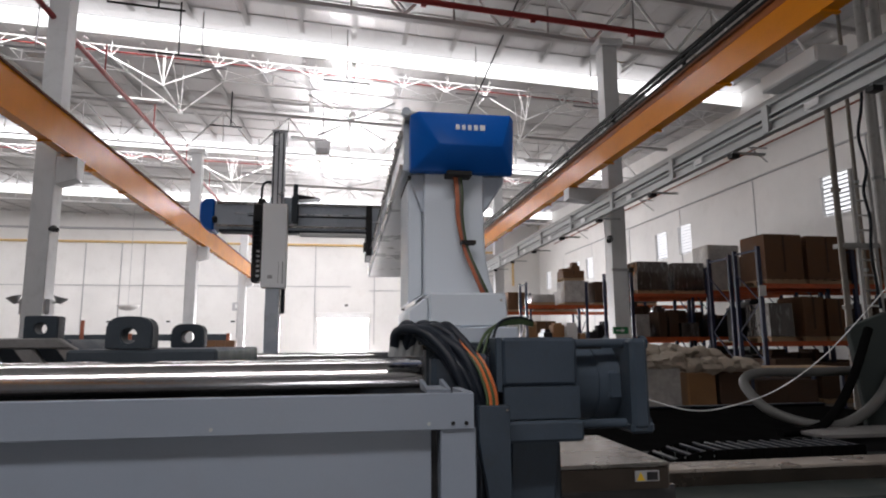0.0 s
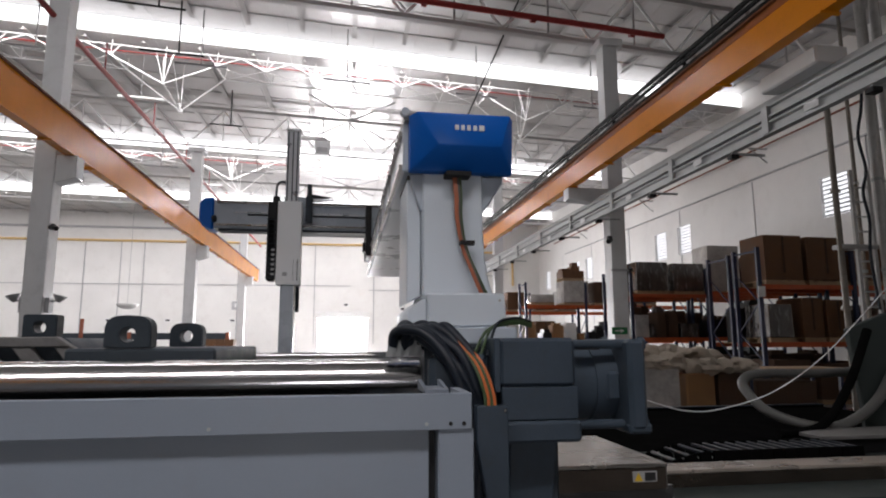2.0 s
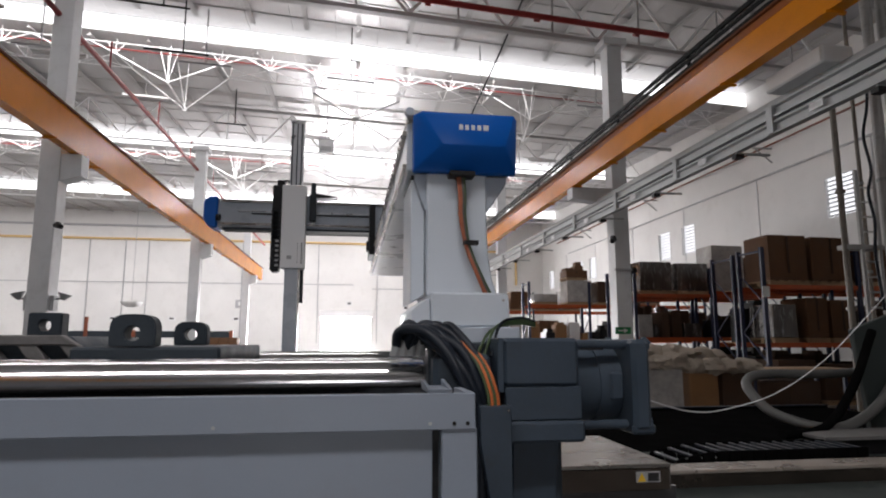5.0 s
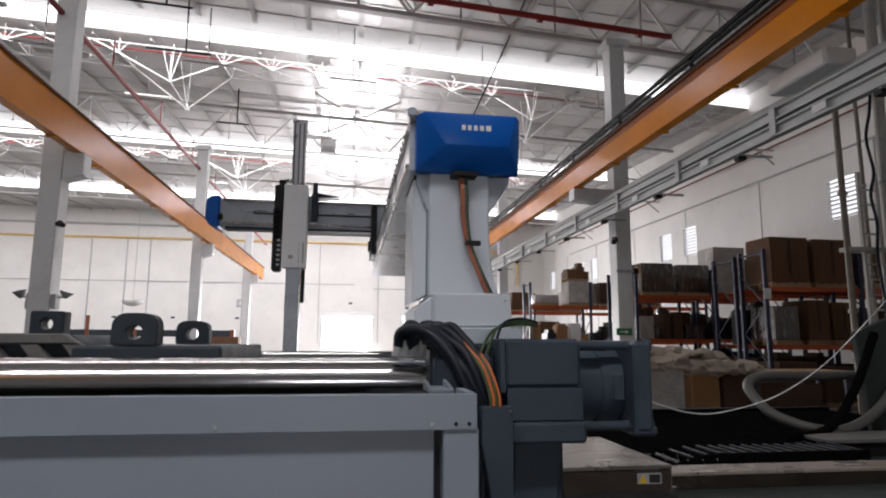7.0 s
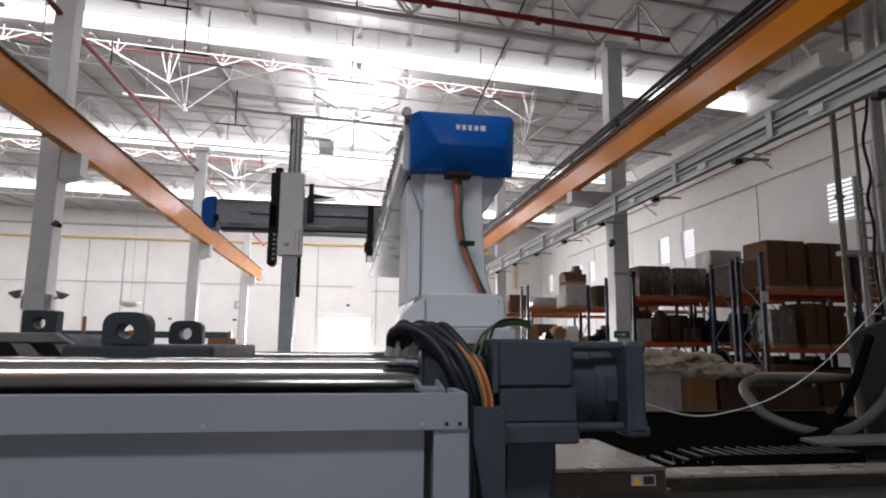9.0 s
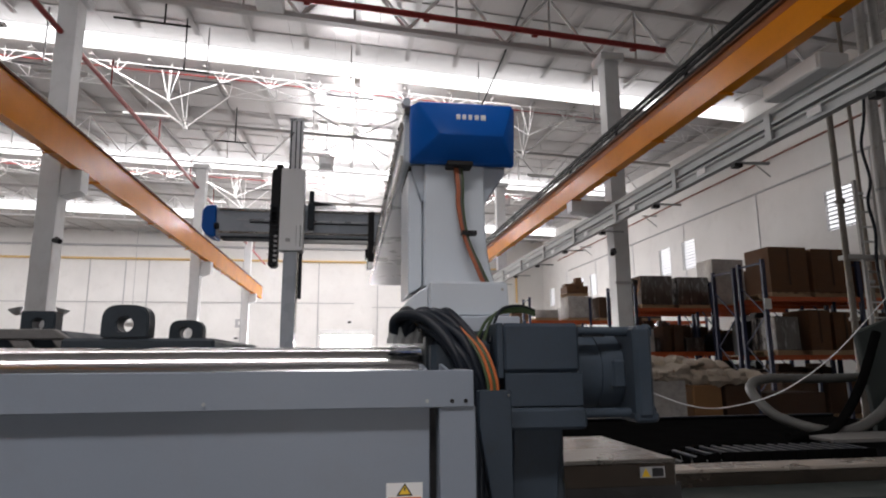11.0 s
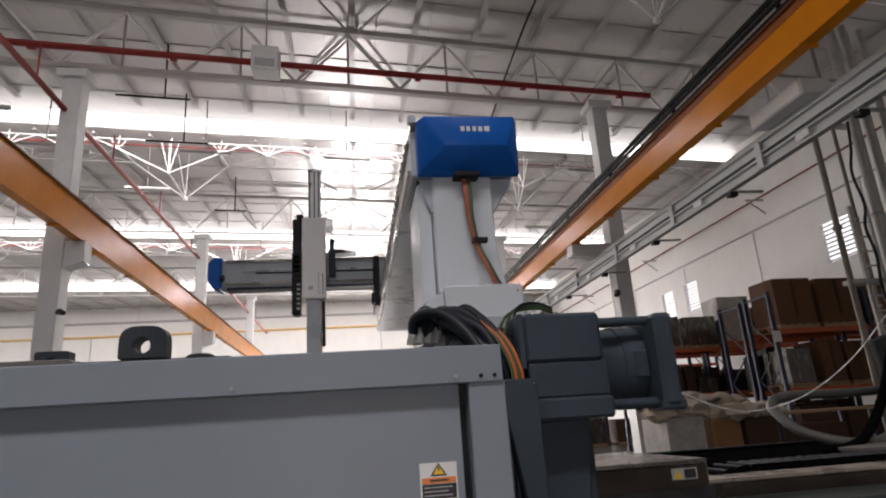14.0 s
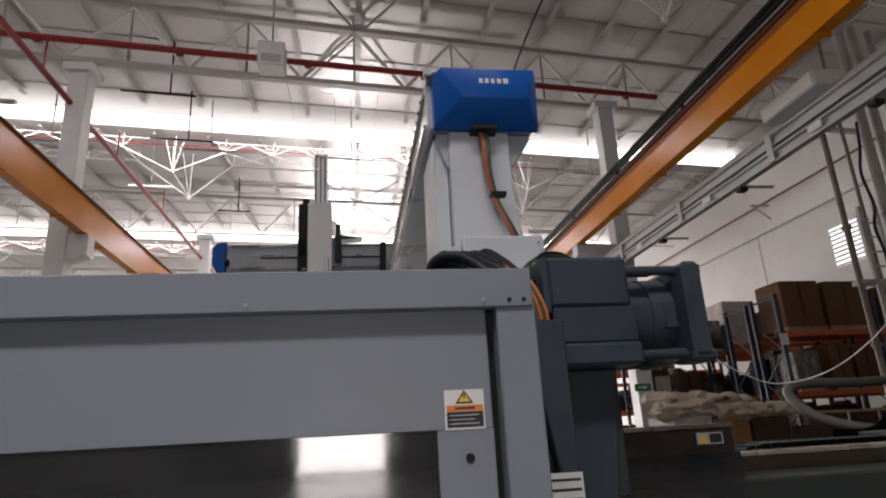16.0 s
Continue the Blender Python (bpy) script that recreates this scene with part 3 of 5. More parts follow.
# dock door opening
g = thing("door_1", (-0.55, NORTH, 0), "open dock door flooded with daylight", "door", kind="structure")
part("frame", box(box(B(DOOR[0] - 0.15, DOOR[0], NORTH - 0.06, NORTH, 0, 3.42), DOOR[1], DOOR[1] + 0.15, NORTH - 0.06, NORTH, 0, 3.42), DOOR[0] - 0.15, DOOR[1] + 0.15, NORTH - 0.06, NORTH, 3.42, 3.62), M_COLUMN, g)
part("curtain_housing", B(DOOR[0] - 0.2, DOOR[1] + 0.2, NORTH - 0.35, NORTH - 0.06, 3.45, 3.95, 0.03), M_WHITE, g)
tagged(new("backdrop", finish("backdrop", B(-8, 8, NORTH + 3.0, NORTH + 3.1, -0.3, 8), M_DAY)), "bright hazy yard outside the dock door", "backdrop", kind="structure")

# end wall fittings
g = thing("gas_pipe", (-8, NORTH - 0.1, 9.4), "yellow gas pipe along the end wall", "pipe", kind="structure")
part("pipe", R((-31, NORTH - 0.12, 9.42), (4.9, NORTH - 0.12, 9.42), 0.09, 8), M_YELLOW, g)
g = thing("gas_pipe", (12, NORTH - 0.1, 8), "yellow gas pipe with a drop on the end wall", "pipe", kind="structure")
part("pipe", R((8, NORTH - 0.12, 9.0), (13.6, NORTH - 0.12, 9.0), 0.09, 8), M_YELLOW, g)
part("drop", R((13.6, NORTH - 0.12, 9.05), (13.6, NORTH - 0.12, 6.2), 0.09, 8), M_YELLOW, g)
part("elbow", R((13.5, NORTH - 0.12, 9.0), (13.7, NORTH - 0.12, 9.0), 0.13, 8), M_YELLOW, g)
g = thing("wall_conduits", (-8, NORTH - 0.1, 5), "thin grey conduits across the end wall", "conduit", kind="structure")
part("conduit", B(-31, -0.0, NORTH - 0.05, NORTH - 0.004, 6.02, 6.08), M_PURLIN, g)
part("conduit", B(1.5, 12, NORTH - 0.05, NORTH - 0.004, 5.7, 5.76), M_PURLIN, g)
for x in (-24, -20.2, -17.6, -15.9, -12.4, -8.8, -2.85, 1.9, 4.4, 6.8):
    part("riser", B(x - 0.03, x + 0.03, NORTH - 0.06, NORTH - 0.004, 1.4, 9.3), M_PURLIN, g)
part("ledge", B(-31, 6.5, NORTH - 0.25, NORTH - 0.004, 10.4, 10.52), M_PURLIN, g)
for x, z, w, h, dark in ((-9.2, 4.1, 0.9, 0.65, 1), (-0.6, 4.35, 0.55, 0.35, 0), (-9.4, 3.1, 0.6, 0.3, 0), (-14.2, 3.1, 0.6, 0.3, 0), (-18.5, 3.1, 0.6, 0.3, 0), (4.0, 4.0, 0.5, 0.4, 0)):
    g = thing("wall_sign", (x, NORTH - 0.03, z), "small plain plate fixed to the end wall", "sign", "wall plates")
    part("plate", B(x, x + w, NORTH - 0.03, NORTH - 0.003, z, z + h), M_PURLIN if dark else M_WHITE, g)
    part("mark", B(x + w * 0.25, x + w * 0.75, NORTH - 0.036, NORTH - 0.03, z + h * 0.3, z + h * 0.75), M_INK if not dark else M_WHITE, g)

# low barrier rack in front of the end wall
g = thing("stillage", (-13, 40, 0), "long dark steel stillage with orange uprights", "rack")
part("beam", B(-18.6, -7.4, 40, 40.25, 1.75, 2.15), M_PLATEN, g)
for x in (-18.5, -15.9, -13.2, -10.4, -7.5):
    part("upright", B(x - 0.1, x + 0.1, 39.9, 40.0, 0, 3.0 if x < -15 else 2.2), M_POST, g)
g = thing("pallet_of_cartons", (-6.9, 36, 0), "stack of small pale cartons on a pallet", "cartons")
part("pallet", B(-7.9, -6.3, 35.6, 36.6, 0, 0.15), M_WOOD, g)
for i in range(3):
    for k in range(4):
        part("carton", B(-7.85 + i * 0.5, -7.38 + i * 0.5, 35.65, 36.5, 0.155 + k * 0.4, 0.545 + k * 0.4, 0.01), M_CARD, g)


def bowl_lamp(x, y, z):
    g = thing("bowl_lamp", (x, y, z), "white bowl-shaped lamp on a drop rod", "lamp", "bowl lamps")
    bm = bmesh.new()
    for k in range(5):
        a0, a1 = radians(90 * k / 5), radians(90 * (k + 1) / 5)
        rod(bm, (x, y, z - 0.35 * math.cos(a0)), (x, y, z - 0.35 * math.cos(a1)), 0.62 * math.sin(a0) + 0.02, 14, 0.62 * math.sin(a1) + 0.02)
    part("bowl", bm, M_WHITE, g)
    part("drop_rod", R((x, y, z - 0.1), (x, y, roof_z(y - SKEW * x) + 0.1), 0.015, 5), M_PURLIN, g)


bowl_lamp(-13.6, 40.5, 3.95)
for x0, x1, y in ((COL_L[0], COL_L[1], LEFT_Y[0]),):
    for s, x in ((-1, x0), (1, x1)):
        g = thing("beacon_lamp", (x, y + 0.2, 2.35), "small grey cone lamp on an arm from the column", "lamp", "column lamps")
        part("arm", R((x, y + 0.2, 2.42), (x + s * 0.2, y + 0.2, 2.45), 0.02, 6), M_GALV, g)
        part("cone", R((x + s * 0.2, y + 0.2, 2.42), (x + s * 0.24, y + 0.2, 2.55), 0.04, 12, 0.14), M_GALV, g)
        part("box", B(min(x, x + s * 0.08), max(x, x + s * 0.08), y + 0.1, y + 0.3, 2.2, 2.5), M_PURLIN, g)
g = thing("column_camera", (COL_L[1] + 0.1, 13.45, 3.9), "small black camera on the column", "camera")
part("body", R((COL_L[1] + 0.02, 13.35, 3.92), (COL_L[1] + 0.2, 13.2, 3.87), 0.05, 10), M_BLACK, g)
part("bracket", B(COL_L[1], COL_L[1] + 0.06, 13.4, 13.5, 3.9, 4.0), M_BLACK, g)

# right column fittings
g = thing("column_camera", (COL_R[0] - 0.1, 14.35, 4.1), "small dark camera on the column", "camera")
part("body", R((COL_R[0] - 0.05, 14.35, 4.1), (COL_R[0] - 0.2, 14.15, 4.02), 0.06, 10), M_BLACK, g)
part("bracket", B(COL_R[0] - 0.1, COL_R[0], 14.37, 14.47, 4.1, 4.2), M_BLACK, g)
g = thing("exit_sign", (6.15, 14.42, 1.75), "green emergency exit arrow plate on the column", "sign")
part("plate", B(6.18, 6.58, 14.425, 14.447, 1.76, 1.93), M_EXIT, g)
ar = bmesh.new()
prism(ar, [(6.26, 1.83), (6.4, 1.83), (6.4, 1.79), (6.5, 1.845), (6.4, 1.9), (6.4, 1.86), (6.26, 1.86)], "y", 14.419, 14.425)
part("arrow", ar, M_WHITE, g)
g = thing("column_clamp", (6.17, 14.35, 3.3), "dark pipe clamp band round the column", "clamp")
part("band", B(COL_R[0] - 0.03, COL_R[1] + 0.03, 14.42, 14.45, 3.32, 3.38), M_PURLIN, g)
part("knob", R((COL_R[1] + 0.02, 14.43, 3.35), (COL_R[1] + 0.12, 14.43, 3.35), 0.07, 10), M_BLACK, g)

# east wall conduit and thin red pipe
g = thing("wall_conduits", (EAST - 0.05, 20, 7.5), "thin grey conduit along the side wall", "conduit", kind="structure")
part("conduit", B(EAST - 0.09, EAST - 0.003, SOUTH, 44, 8.04, 8.09), M_PURLIN, g)
for k in range(7):
    part("riser", B(EAST - 0.03, EAST - 0.003, 11 + 5.6 * k, 11.03 + 5.6 * k, 1.0, 8.04), M_COLUMN, g)
g = thing("sprinkler_main", (EAST - 0.25, 20, 8.5), "thin red sprinkler pipe along the side wall", "sprinkler pipe", kind="structure")
part("pipe", R((EAST - 0.2, SOUTH, 9.15), (EAST - 0.2, 46, 9.15), 0.04, 8), M_POST, g)
for k in range(4):
    y = 12 + 9.2 * k
    b = thing("wall_bracket", (EAST - 0.5, y, 8.0), "grey steel angle bracket on the side wall", "bracket", "wall brackets", "structure")
    part("arm", B(EAST - 0.8, EAST - 0.003, y - 0.03, y + 0.03, 9.03, 9.09), M_PURLIN, b)
    part("strut", R((EAST - 0.7, y, 9.03), (EAST - 0.02, y, 8.5), 0.03, 6), M_PURLIN, b)

# set the roof's cross members askew
ROOF = {"ceiling", "purlin", "rafter", "roof_glazing", "roof_truss", "main_truss", "sprinkler_cross_main", "sprinkler_branch", "sprinkler_drop", "roof_bracing", "tube_lamp", "roof_unit"}
for ob in list(scene.objects):
    top = ob
    while top.parent:
        top = top.parent
    if ob.type == "MESH" and top.name.split(".")[0] in ROOF:
        o = origin_of(ob)
        for v in ob.data.vertices:
            v.co.y += SKEW * (o.x + v.co.x)
# ---- moulding machine ----
mc = thing("injection_machine", (-1.0, 2.9, 0), "large grey injection moulding machine clamp unit", "machine")
# front guard: capping bar, fixed panel, post, smoked window
bm = B(-4.2, 0.118, 1.98, 1.998, 1.341, 1.452, 0.003)
box(bm, -4.2, 0.118, 1.998, 2.027, 1.341, 1.36)
box(bm, 0.09, 0.118, 1.998, 2.22, 1.36, 1.452)
part("capping_bar", bm, M_MACHINE, mc)
# added black sheet, stands in for the shade in the gap behind the bar
part("bar_liner", B(-4.2, 0.088, 2.02, 2.238, 1.362, 1.372), M_BLACK, mc)
gp = bmesh.new()
box(gp, -4.2, -0.012, 2.028, 2.05, 1.017, 1.36, 0.002)
box(gp, -0.165, -0.012, 2.028, 2.05, 0.1, 1.017)
part("guard_panel", gp, M_MACHINE, mc)
part("guard_window", B(-4.2, -0.163, 2.036, 2.042, 0.1, 1.02), M_GUARD, mc)
part("corner_post", B(0.012, 0.125, 1.99, 2.14, 0.0, 1.345, 0.004), M_MACHINE, mc)
part("post_gap", B(-0.012, 0.012, 2.06, 2.1, 0.0, 1.345), M_BLACK, mc)
for x, z, r in ((0.05, 1.36, 0.0065), (0.092, 1.36, 0.0065)):
    part("bolt", R((x, 1.976, z), (x, 1.982, z), r, 10), M_BLACK, mc)
for x in (-0.026, -0.667, -1.32, -2.0, -2.7):
    part("screw", R((x, 1.974, 1.361), (x, 1.982, 1.361), 0.006, 10, 0.004), M_GALV, mc)
part("lock_hole", R((-0.081, 2.0240, 0.943), (-0.081, 2.0300, 0.943), 0.012, 14), M_BLACK, mc)
lab = part("warning_label", B(-0.143, -0.034, 2.0255, 2.0280, 1.016, 1.121), M_WHITE, mc, "white warning label with orange and black bands")
bm = bmesh.new()
prism(bm, [(-0.113, 1.084), (-0.063, 1.084), (-0.088, 1.1205)], "y", 2.0248, 2.0255)
part("triangle_border", bm, M_INK, lab)
bm = bmesh.new()
prism(bm, [(-0.105, 1.0885), (-0.071, 1.0885), (-0.088, 1.114)], "y", 2.0242, 2.0248)
part("triangle", bm, M_WARN_Y, lab)
bm = bmesh.new()
prism(bm, [(-0.0895, 1.098), (-0.0865, 1.098), (-0.085, 1.109), (-0.091, 1.109)], "y", 2.0236, 2.0242)
part("mark", bm, M_INK, lab)
part("orange_band", B(-0.138, -0.038, 2.0242, 2.0255, 1.064, 1.08), M_WARN_O, lab)
part("text_block", B(-0.138, -0.038, 2.0242, 2.0255, 1.022, 1.062), M_INK, lab)
for k in range(3):
    part("text_line", B(-0.132, -0.05 - 0.012 * (k % 2), 2.0238, 2.0242, 1.052 - k * 0.011, 1.055 - k * 0.011), M_PURLIN, lab)
part("text_line", B(-0.115, -0.06, 2.0238, 2.0242, 1.069, 1.075), M_INK, lab)

# tie bars and platens
part("tie_bar", R((-4.0, 2.78, 1.44), (0.06, 2.78, 1.44), 0.098, 40), M_CHROME, mc, "polished chrome tie bar")
part("tie_bar", R((-4.0, 4.6, 1.44), (0.06, 4.6, 1.44), 0.098, 32), M_CHROME, mc, "polished chrome tie bar")
part("stop_plate", B(0.0, 0.088, 2.24, 2.44, 1.43, 1.444, 0.003), M_MACHINE, mc)
for x in (0.0, 0.076):
    bm = bmesh.new()
    prism(bm, [(2.24, 1.444), (2.44, 1.444), (2.44, 1.468), (2.36, 1.46)], "x", x, x + 0.012)
    part("stop_rib", bm, M_MACHINE, mc)
part("rail_cover", B(-4.0, 0.1, 2.24, 2.5, 1.30, 1.36), M_BLACK, mc)
part("bed", B(-4.2, 0.34, 2.52, 5.0, 0.0, 0.75, 0.01), M_MACHINE, mc)
part("rear_guard", B(-4.2, 0.118, 5.1, 5.16, 0.3, 1.49), M_PLATEN, mc)
part("rear_rail", B(-2.6, 0.0, 4.9, 5.0, 1.44, 1.5, 0.01), M_PLATEN, mc)


def eye_lug(cx, cz, y, w, h, base, hole, thick=0.14, square=False):
    """Rounded lifting lug with a round hole right through it."""
    bm = bmesh.new()
    n = 28
    outer, inner = [], []
    for k in range(n):
        a = 2 * math.pi * k / n
        c, s = math.cos(a), math.sin(a)
        p = 0.16 if square else (0.62 if s > 0 else 0.16)
        ox = math.copysign(abs(c) ** p, c) * w / 2
        oz = math.copysign(abs(s) ** p, s) * (h if s > 0 else cz - base)
        outer.append((cx + ox, cz + oz))
        inner.append((cx + hole * c, cz + hole * s))
    rings = [[bm.verts.new((p[0], yy, p[1])) for p in ring] for yy in (y, y + thick) for ring in (outer, inner)]
    fo, fi, bo, bi = rings
    for k in range(n):
        j = (k + 1) % n
        for q in ((fo[k], fo[j], fi[j], fi[k]), (bo[j], bo[k], bi[k], bi[j]), (fo[j], fo[k], bo[k], bo[j]), (fi[k], fi[j], bi[j], bi[k])):
            bm.faces.new(q)
    bmesh.ops.recalc_face_normals(bm, faces=bm.faces[:])
    es = [e for e in bm.edges if len(e.link_faces) == 2 and e.calc_face_angle(0) > 1.0]
    bmesh.ops.bevel(bm, geom=es, offset=0.006, segments=2, affect="EDGES")
    return bm


part("moving_platen", B(-1.50, -0.86, 3.0, 4.3, 0.75, 1.585, 0.012), M_PLATEN, mc)
part("lifting_lug", eye_lug(-1.243, 1.645, 3.0, 0.200, 0.088, 1.586, 0.034, 0.10), M_PLATEN, mc, "dark cast lifting lug with a round eye")
part("lifting_lug", eye_lug(-1.222, 1.648, 3.95, 0.19, 0.078, 1.586, 0.036, 0.10), M_PLATEN, mc, "dark cast lifting lug with a round eye")
part("lifting_lug", eye_lug(-2.035, 1.70, 3.95, 0.185, 0.075, 1.60, 0.034, 0.1, True), M_PLATEN, mc, "square dark lifting lug with a round eye")
# ribbed clamp platen
bm = bmesh.new()
prism(bm, [(-3.4, 0.75), (-1.56, 0.75), (-1.52, 1.52), (-1.64, 1.635), (-3.4, 1.635)], "y", 3.35, 4.3, 0.008)
part("clamp_platen", bm, M_PLATEN, mc)
for k in range(6):
    x = -1.60 - k * 0.19
    bm = bmesh.new()
    prism(bm, [(x, 1.50), (x + 0.085, 1.50), (x + 0.015, 1.592), (x - 0.07, 1.592)], "y", 3.30, 3.349, 0.004)
    part("rib", bm, M_CAST, mc, "dusty grey cast rib")
bm = bmesh.new()
prism(bm, [(-3.4, 1.59), (-1.585, 1.59), (-1.66, 1.64), (-3.4, 1.64)], "y", 3.29, 3.349, 0.006)
part("rib_rail", bm, M_CAST, mc, "dusty grey cast rail")
part("rib_rail", B(-3.4, -1.515, 3.29, 3.349, 1.46, 1.502, 0.004), M_CAST, mc, "dusty grey cast rail")
part("fixed_platen", B(0.05, 0.62, 2.62, 4.9, 0.75, 1.60, 0.012), M_PLATEN, mc)
part("platen_cover", B(0.06, 0.30, 2.53, 2.66, 1.0, 1.56, 0.02), M_SLATE, mc)
part("injection_bed", B(0.64, 4.6, 3.3, 4.9, 0.0, 0.72, 0.01), M_CABINET, mc)

# small dark junction panel beside the corner post
jp = thing("junction_panel", (0.28, 2.4, 0), "dark slate sheet-metal junction panel with a plate", "panel")
bm = bmesh.new()
prism(bm, [(0.215, 1.37), (0.215, 1.24), (0.285, 0.82), (0.292, 0.0), (0.338, 0.0), (0.338, 1.37)], "y", 2.37, 2.425, 0.004)
part("panel", bm, M_SLATE, jp)
part("screw", R((0.325, 2.366, 1.352), (0.325, 2.371, 1.352), 0.005, 10), M_STEEL, jp)
pl = part("rating_plate", B(0.213, 0.345, 2.363, 2.368, 0.74, 0.868), M_WHITE, jp, "white rating plate with dark lines")
for k in range(4):
    part("text_line", B(0.222, 0.336, 2.3615, 2.363, 0.842 - 0.03 * k, 0.85 - 0.03 * k), M_INK, pl)

# drive motor with its gear block and end yoke
dm = thing("drive_motor", (0.6, 2.5, 0), "dark slate-blue hydraulic drive motor with a bolted yoke", "motor")
part("gear_block_upper", B(0.335, 0.650, 2.47, 3.0, 1.432, 1.625, 0.014), M_SLATE, dm)
part("gear_block_lower", B(0.340, 0.655, 2.468, 3.0, 1.302, 1.430, 0.003), M_SLATE, dm)
part("gear_block_foot", B(0.345, 0.664, 2.455, 3.0, 1.214, 1.298, 0.012), M_SLATE, dm)
bm = bmesh.new()
prism(bm, [(0.36, 0.0), (0.50, 0.0), (0.555, 0.7), (0.61, 1.216), (0.40, 1.216)], "y", 2.60, 2.95, 0.008)
part("pedestal", bm, M_SLATE, dm)
bm = bmesh.new()
prism(bm, [(2.47, 1.41), (2.47, 1.625), (2.66, 1.625), (2.66, 1.41)], "x", 0.31, 0.336, 0.004)
part("side_flange", bm, M_SLATE, dm)
mt = part("motor_body", R((0.65, 2.78, 1.425), (0.9, 2.78, 1.425), 0.165, 36), M_SLATE, dm)
part("end_ring", R((0.80, 2.78, 1.425), (0.90, 2.78, 1.425), 0.172, 36), M_SLATE, mt)
part("name_boss", B(0.84, 0.9, 2.6, 2.66, 1.36, 1.48, 0.01), M_SLATE, mt)
yk = part("yoke", B(0.905, 0.985, 2.52, 3.06, 1.24, 1.62, 0.018), M_SLATE, dm)
part("yoke_foot", B(0.90, 1.005, 2.53, 2.7, 1.225, 1.27, 0.012), M_SLATE, yk)
for z in (1.262, 1.598):
    for y in (2.60, 2.98):
        t = part("tie_rod", R((0.65, y, z), (1.0, y, z), 0.02, 14), M_SLATE, dm)
        part("nut", R((0.985, y, z), (1.01, y, z), 0.032, 6), M_SLATE, t)
part("cover_strip", B(0.70, 0.80, 2.575, 2.61, 1.575, 1.582), M_BLACK, dm)

# ---- gantry robot ----
rb = thing("gantry_robot", (0.28, 3.1, 1.6), "light grey gantry take-out robot with blue end covers", "robot")
part("foot_plate", B(0.0, 0.50, 2.80, 3.5, 1.60, 1.675, 0.006), M_ROBOT_DARK, rb)
bm = bmesh.new()
prism(bm, [(0.09, 1.675), (0.465, 1.675), (0.455, 1.835), (0.09, 1.835)], "y", 2.84, 3.45, 0.01)
part("foot_box", bm, M_ROBOT, rb)
bm = bmesh.new()
prism(bm, [(0.0, 1.675), (0.088, 1.675), (0.088, 1.81), (0.06, 1.80), (0.0, 1.75)], "y", 2.86, 3.45, 0.004)
part("gusset", bm, M_ROBOT, rb)
bm = bmesh.new()
prism(bm, [(0.095, 1.835), (0.455, 1.835), (0.43, 1.92), (0.413, 2.02), (0.405, 2.15), (0.405, 2.462), (0.095, 2.462)], "y", 3.06, 3.55, 0.008)
part("pedestal", bm, M_ROBOT, rb)
bm = bmesh.new()
prism(bm, [(0.02, 1.80), (0.093, 1.84), (0.093, 2.40), (0.05, 2.44), (0.02, 2.44)], "y", 3.12, 3.55, 0.006)
part("pedestal_flange", bm, M_ROBOT, rb)
bm = bmesh.new()
prism(bm, [(0.085, 2.27), (0.415, 2.27), (0.52, 2.43), (0.52, 2.462), (0.03, 2.462), (0.03, 2.43)], "y", 3.09, 3.6, 0.006)
# darker grey than the pedestal: the beam's shade is put into the colour
part("saddle", bm, M_ROBOT_DARK, rb, "flared saddle under the beam, darker grey for the shade there")
part("foot_screw", R((0.43, 2.836, 1.80), (0.43, 2.841, 1.80), 0.006, 8), M_STEEL, rb)
bt = part("traverse_beam", B(-0.008, 0.535, 3.06, 8.25, 2.465, 2.72, 0.008), M_ROBOT_DARK, rb)
part("linear_rail", B(-0.026, -0.008, 3.1, 8.2, 2.665, 2.69), M_STEEL, bt)
part("linear_rail", B(-0.026, -0.008, 3.1, 8.2, 2.49, 2.512), M_STEEL, bt)
part("gear_rack", B(-0.008, 0.04, 3.02, 8.2, 2.722, 2.75), M_STEEL, bt)
part("lifting_eye", R((0.0, 3.0, 2.762), (0.0, 3.05, 2.762), 0.022, 14), M_ROBOT_DARK, bt)
for k in range(46):
    part("rail_bolt", R((-0.031, 3.16 + k * 0.11, 2.677), (-0.026, 3.16 + k * 0.11, 2.677), 0.011, 6), M_BLACK, bt)
for k in range(8):
    part("saddle_bolt", R((0.018, 3.09 + k * 0.06, 2.44), (0.032, 3.09 + k * 0.06, 2.44), 0.012, 8), M_BLACK, rb)
# faceted blue end cover
bm = bmesh.new()
x0, x1, z0, z1 = 0.018, 0.555, 2.455, 2.745
back = [(x0, 3.06, z0), (x1, 3.06, z0), (x1, 3.06, z1), (x0, 3.06, z1)]
rim = [(x0 + 0.004, 3.02, z0 + 0.004), (x1 - 0.004, 3.02, z0 + 0.004), (x1, 3.0, z1), (x0, 3.0, z1)]
front = [(x0 + 0.135, 2.905, z0 + 0.112), (x1 - 0.085, 2.905, z0 + 0.112), (x1 - 0.035, 2.915, z1 - 0.012), (x0 + 0.03, 2.915, z1 - 0.012)]
L = [[bm.verts.new(p) for p in ring] for ring in (back, rim, front)]
for a, b in zip(L, L[1:]):
    for k in range(4):
        bm.faces.new((a[k], a[(k + 1) % 4], b[(k + 1) % 4], b[k]))
bm.faces.new(L[0][::-1])
bm.faces.new(L[2])
bmesh.ops.recalc_face_normals(bm, faces=bm.faces[:])
bmesh.ops.bevel(bm, geom=bm.edges[:], offset=0.007, segments=1, affect="EDGES")
cv = part("end_cover", bm, M_BLUE, rb, "glossy blue faceted plastic end cover")
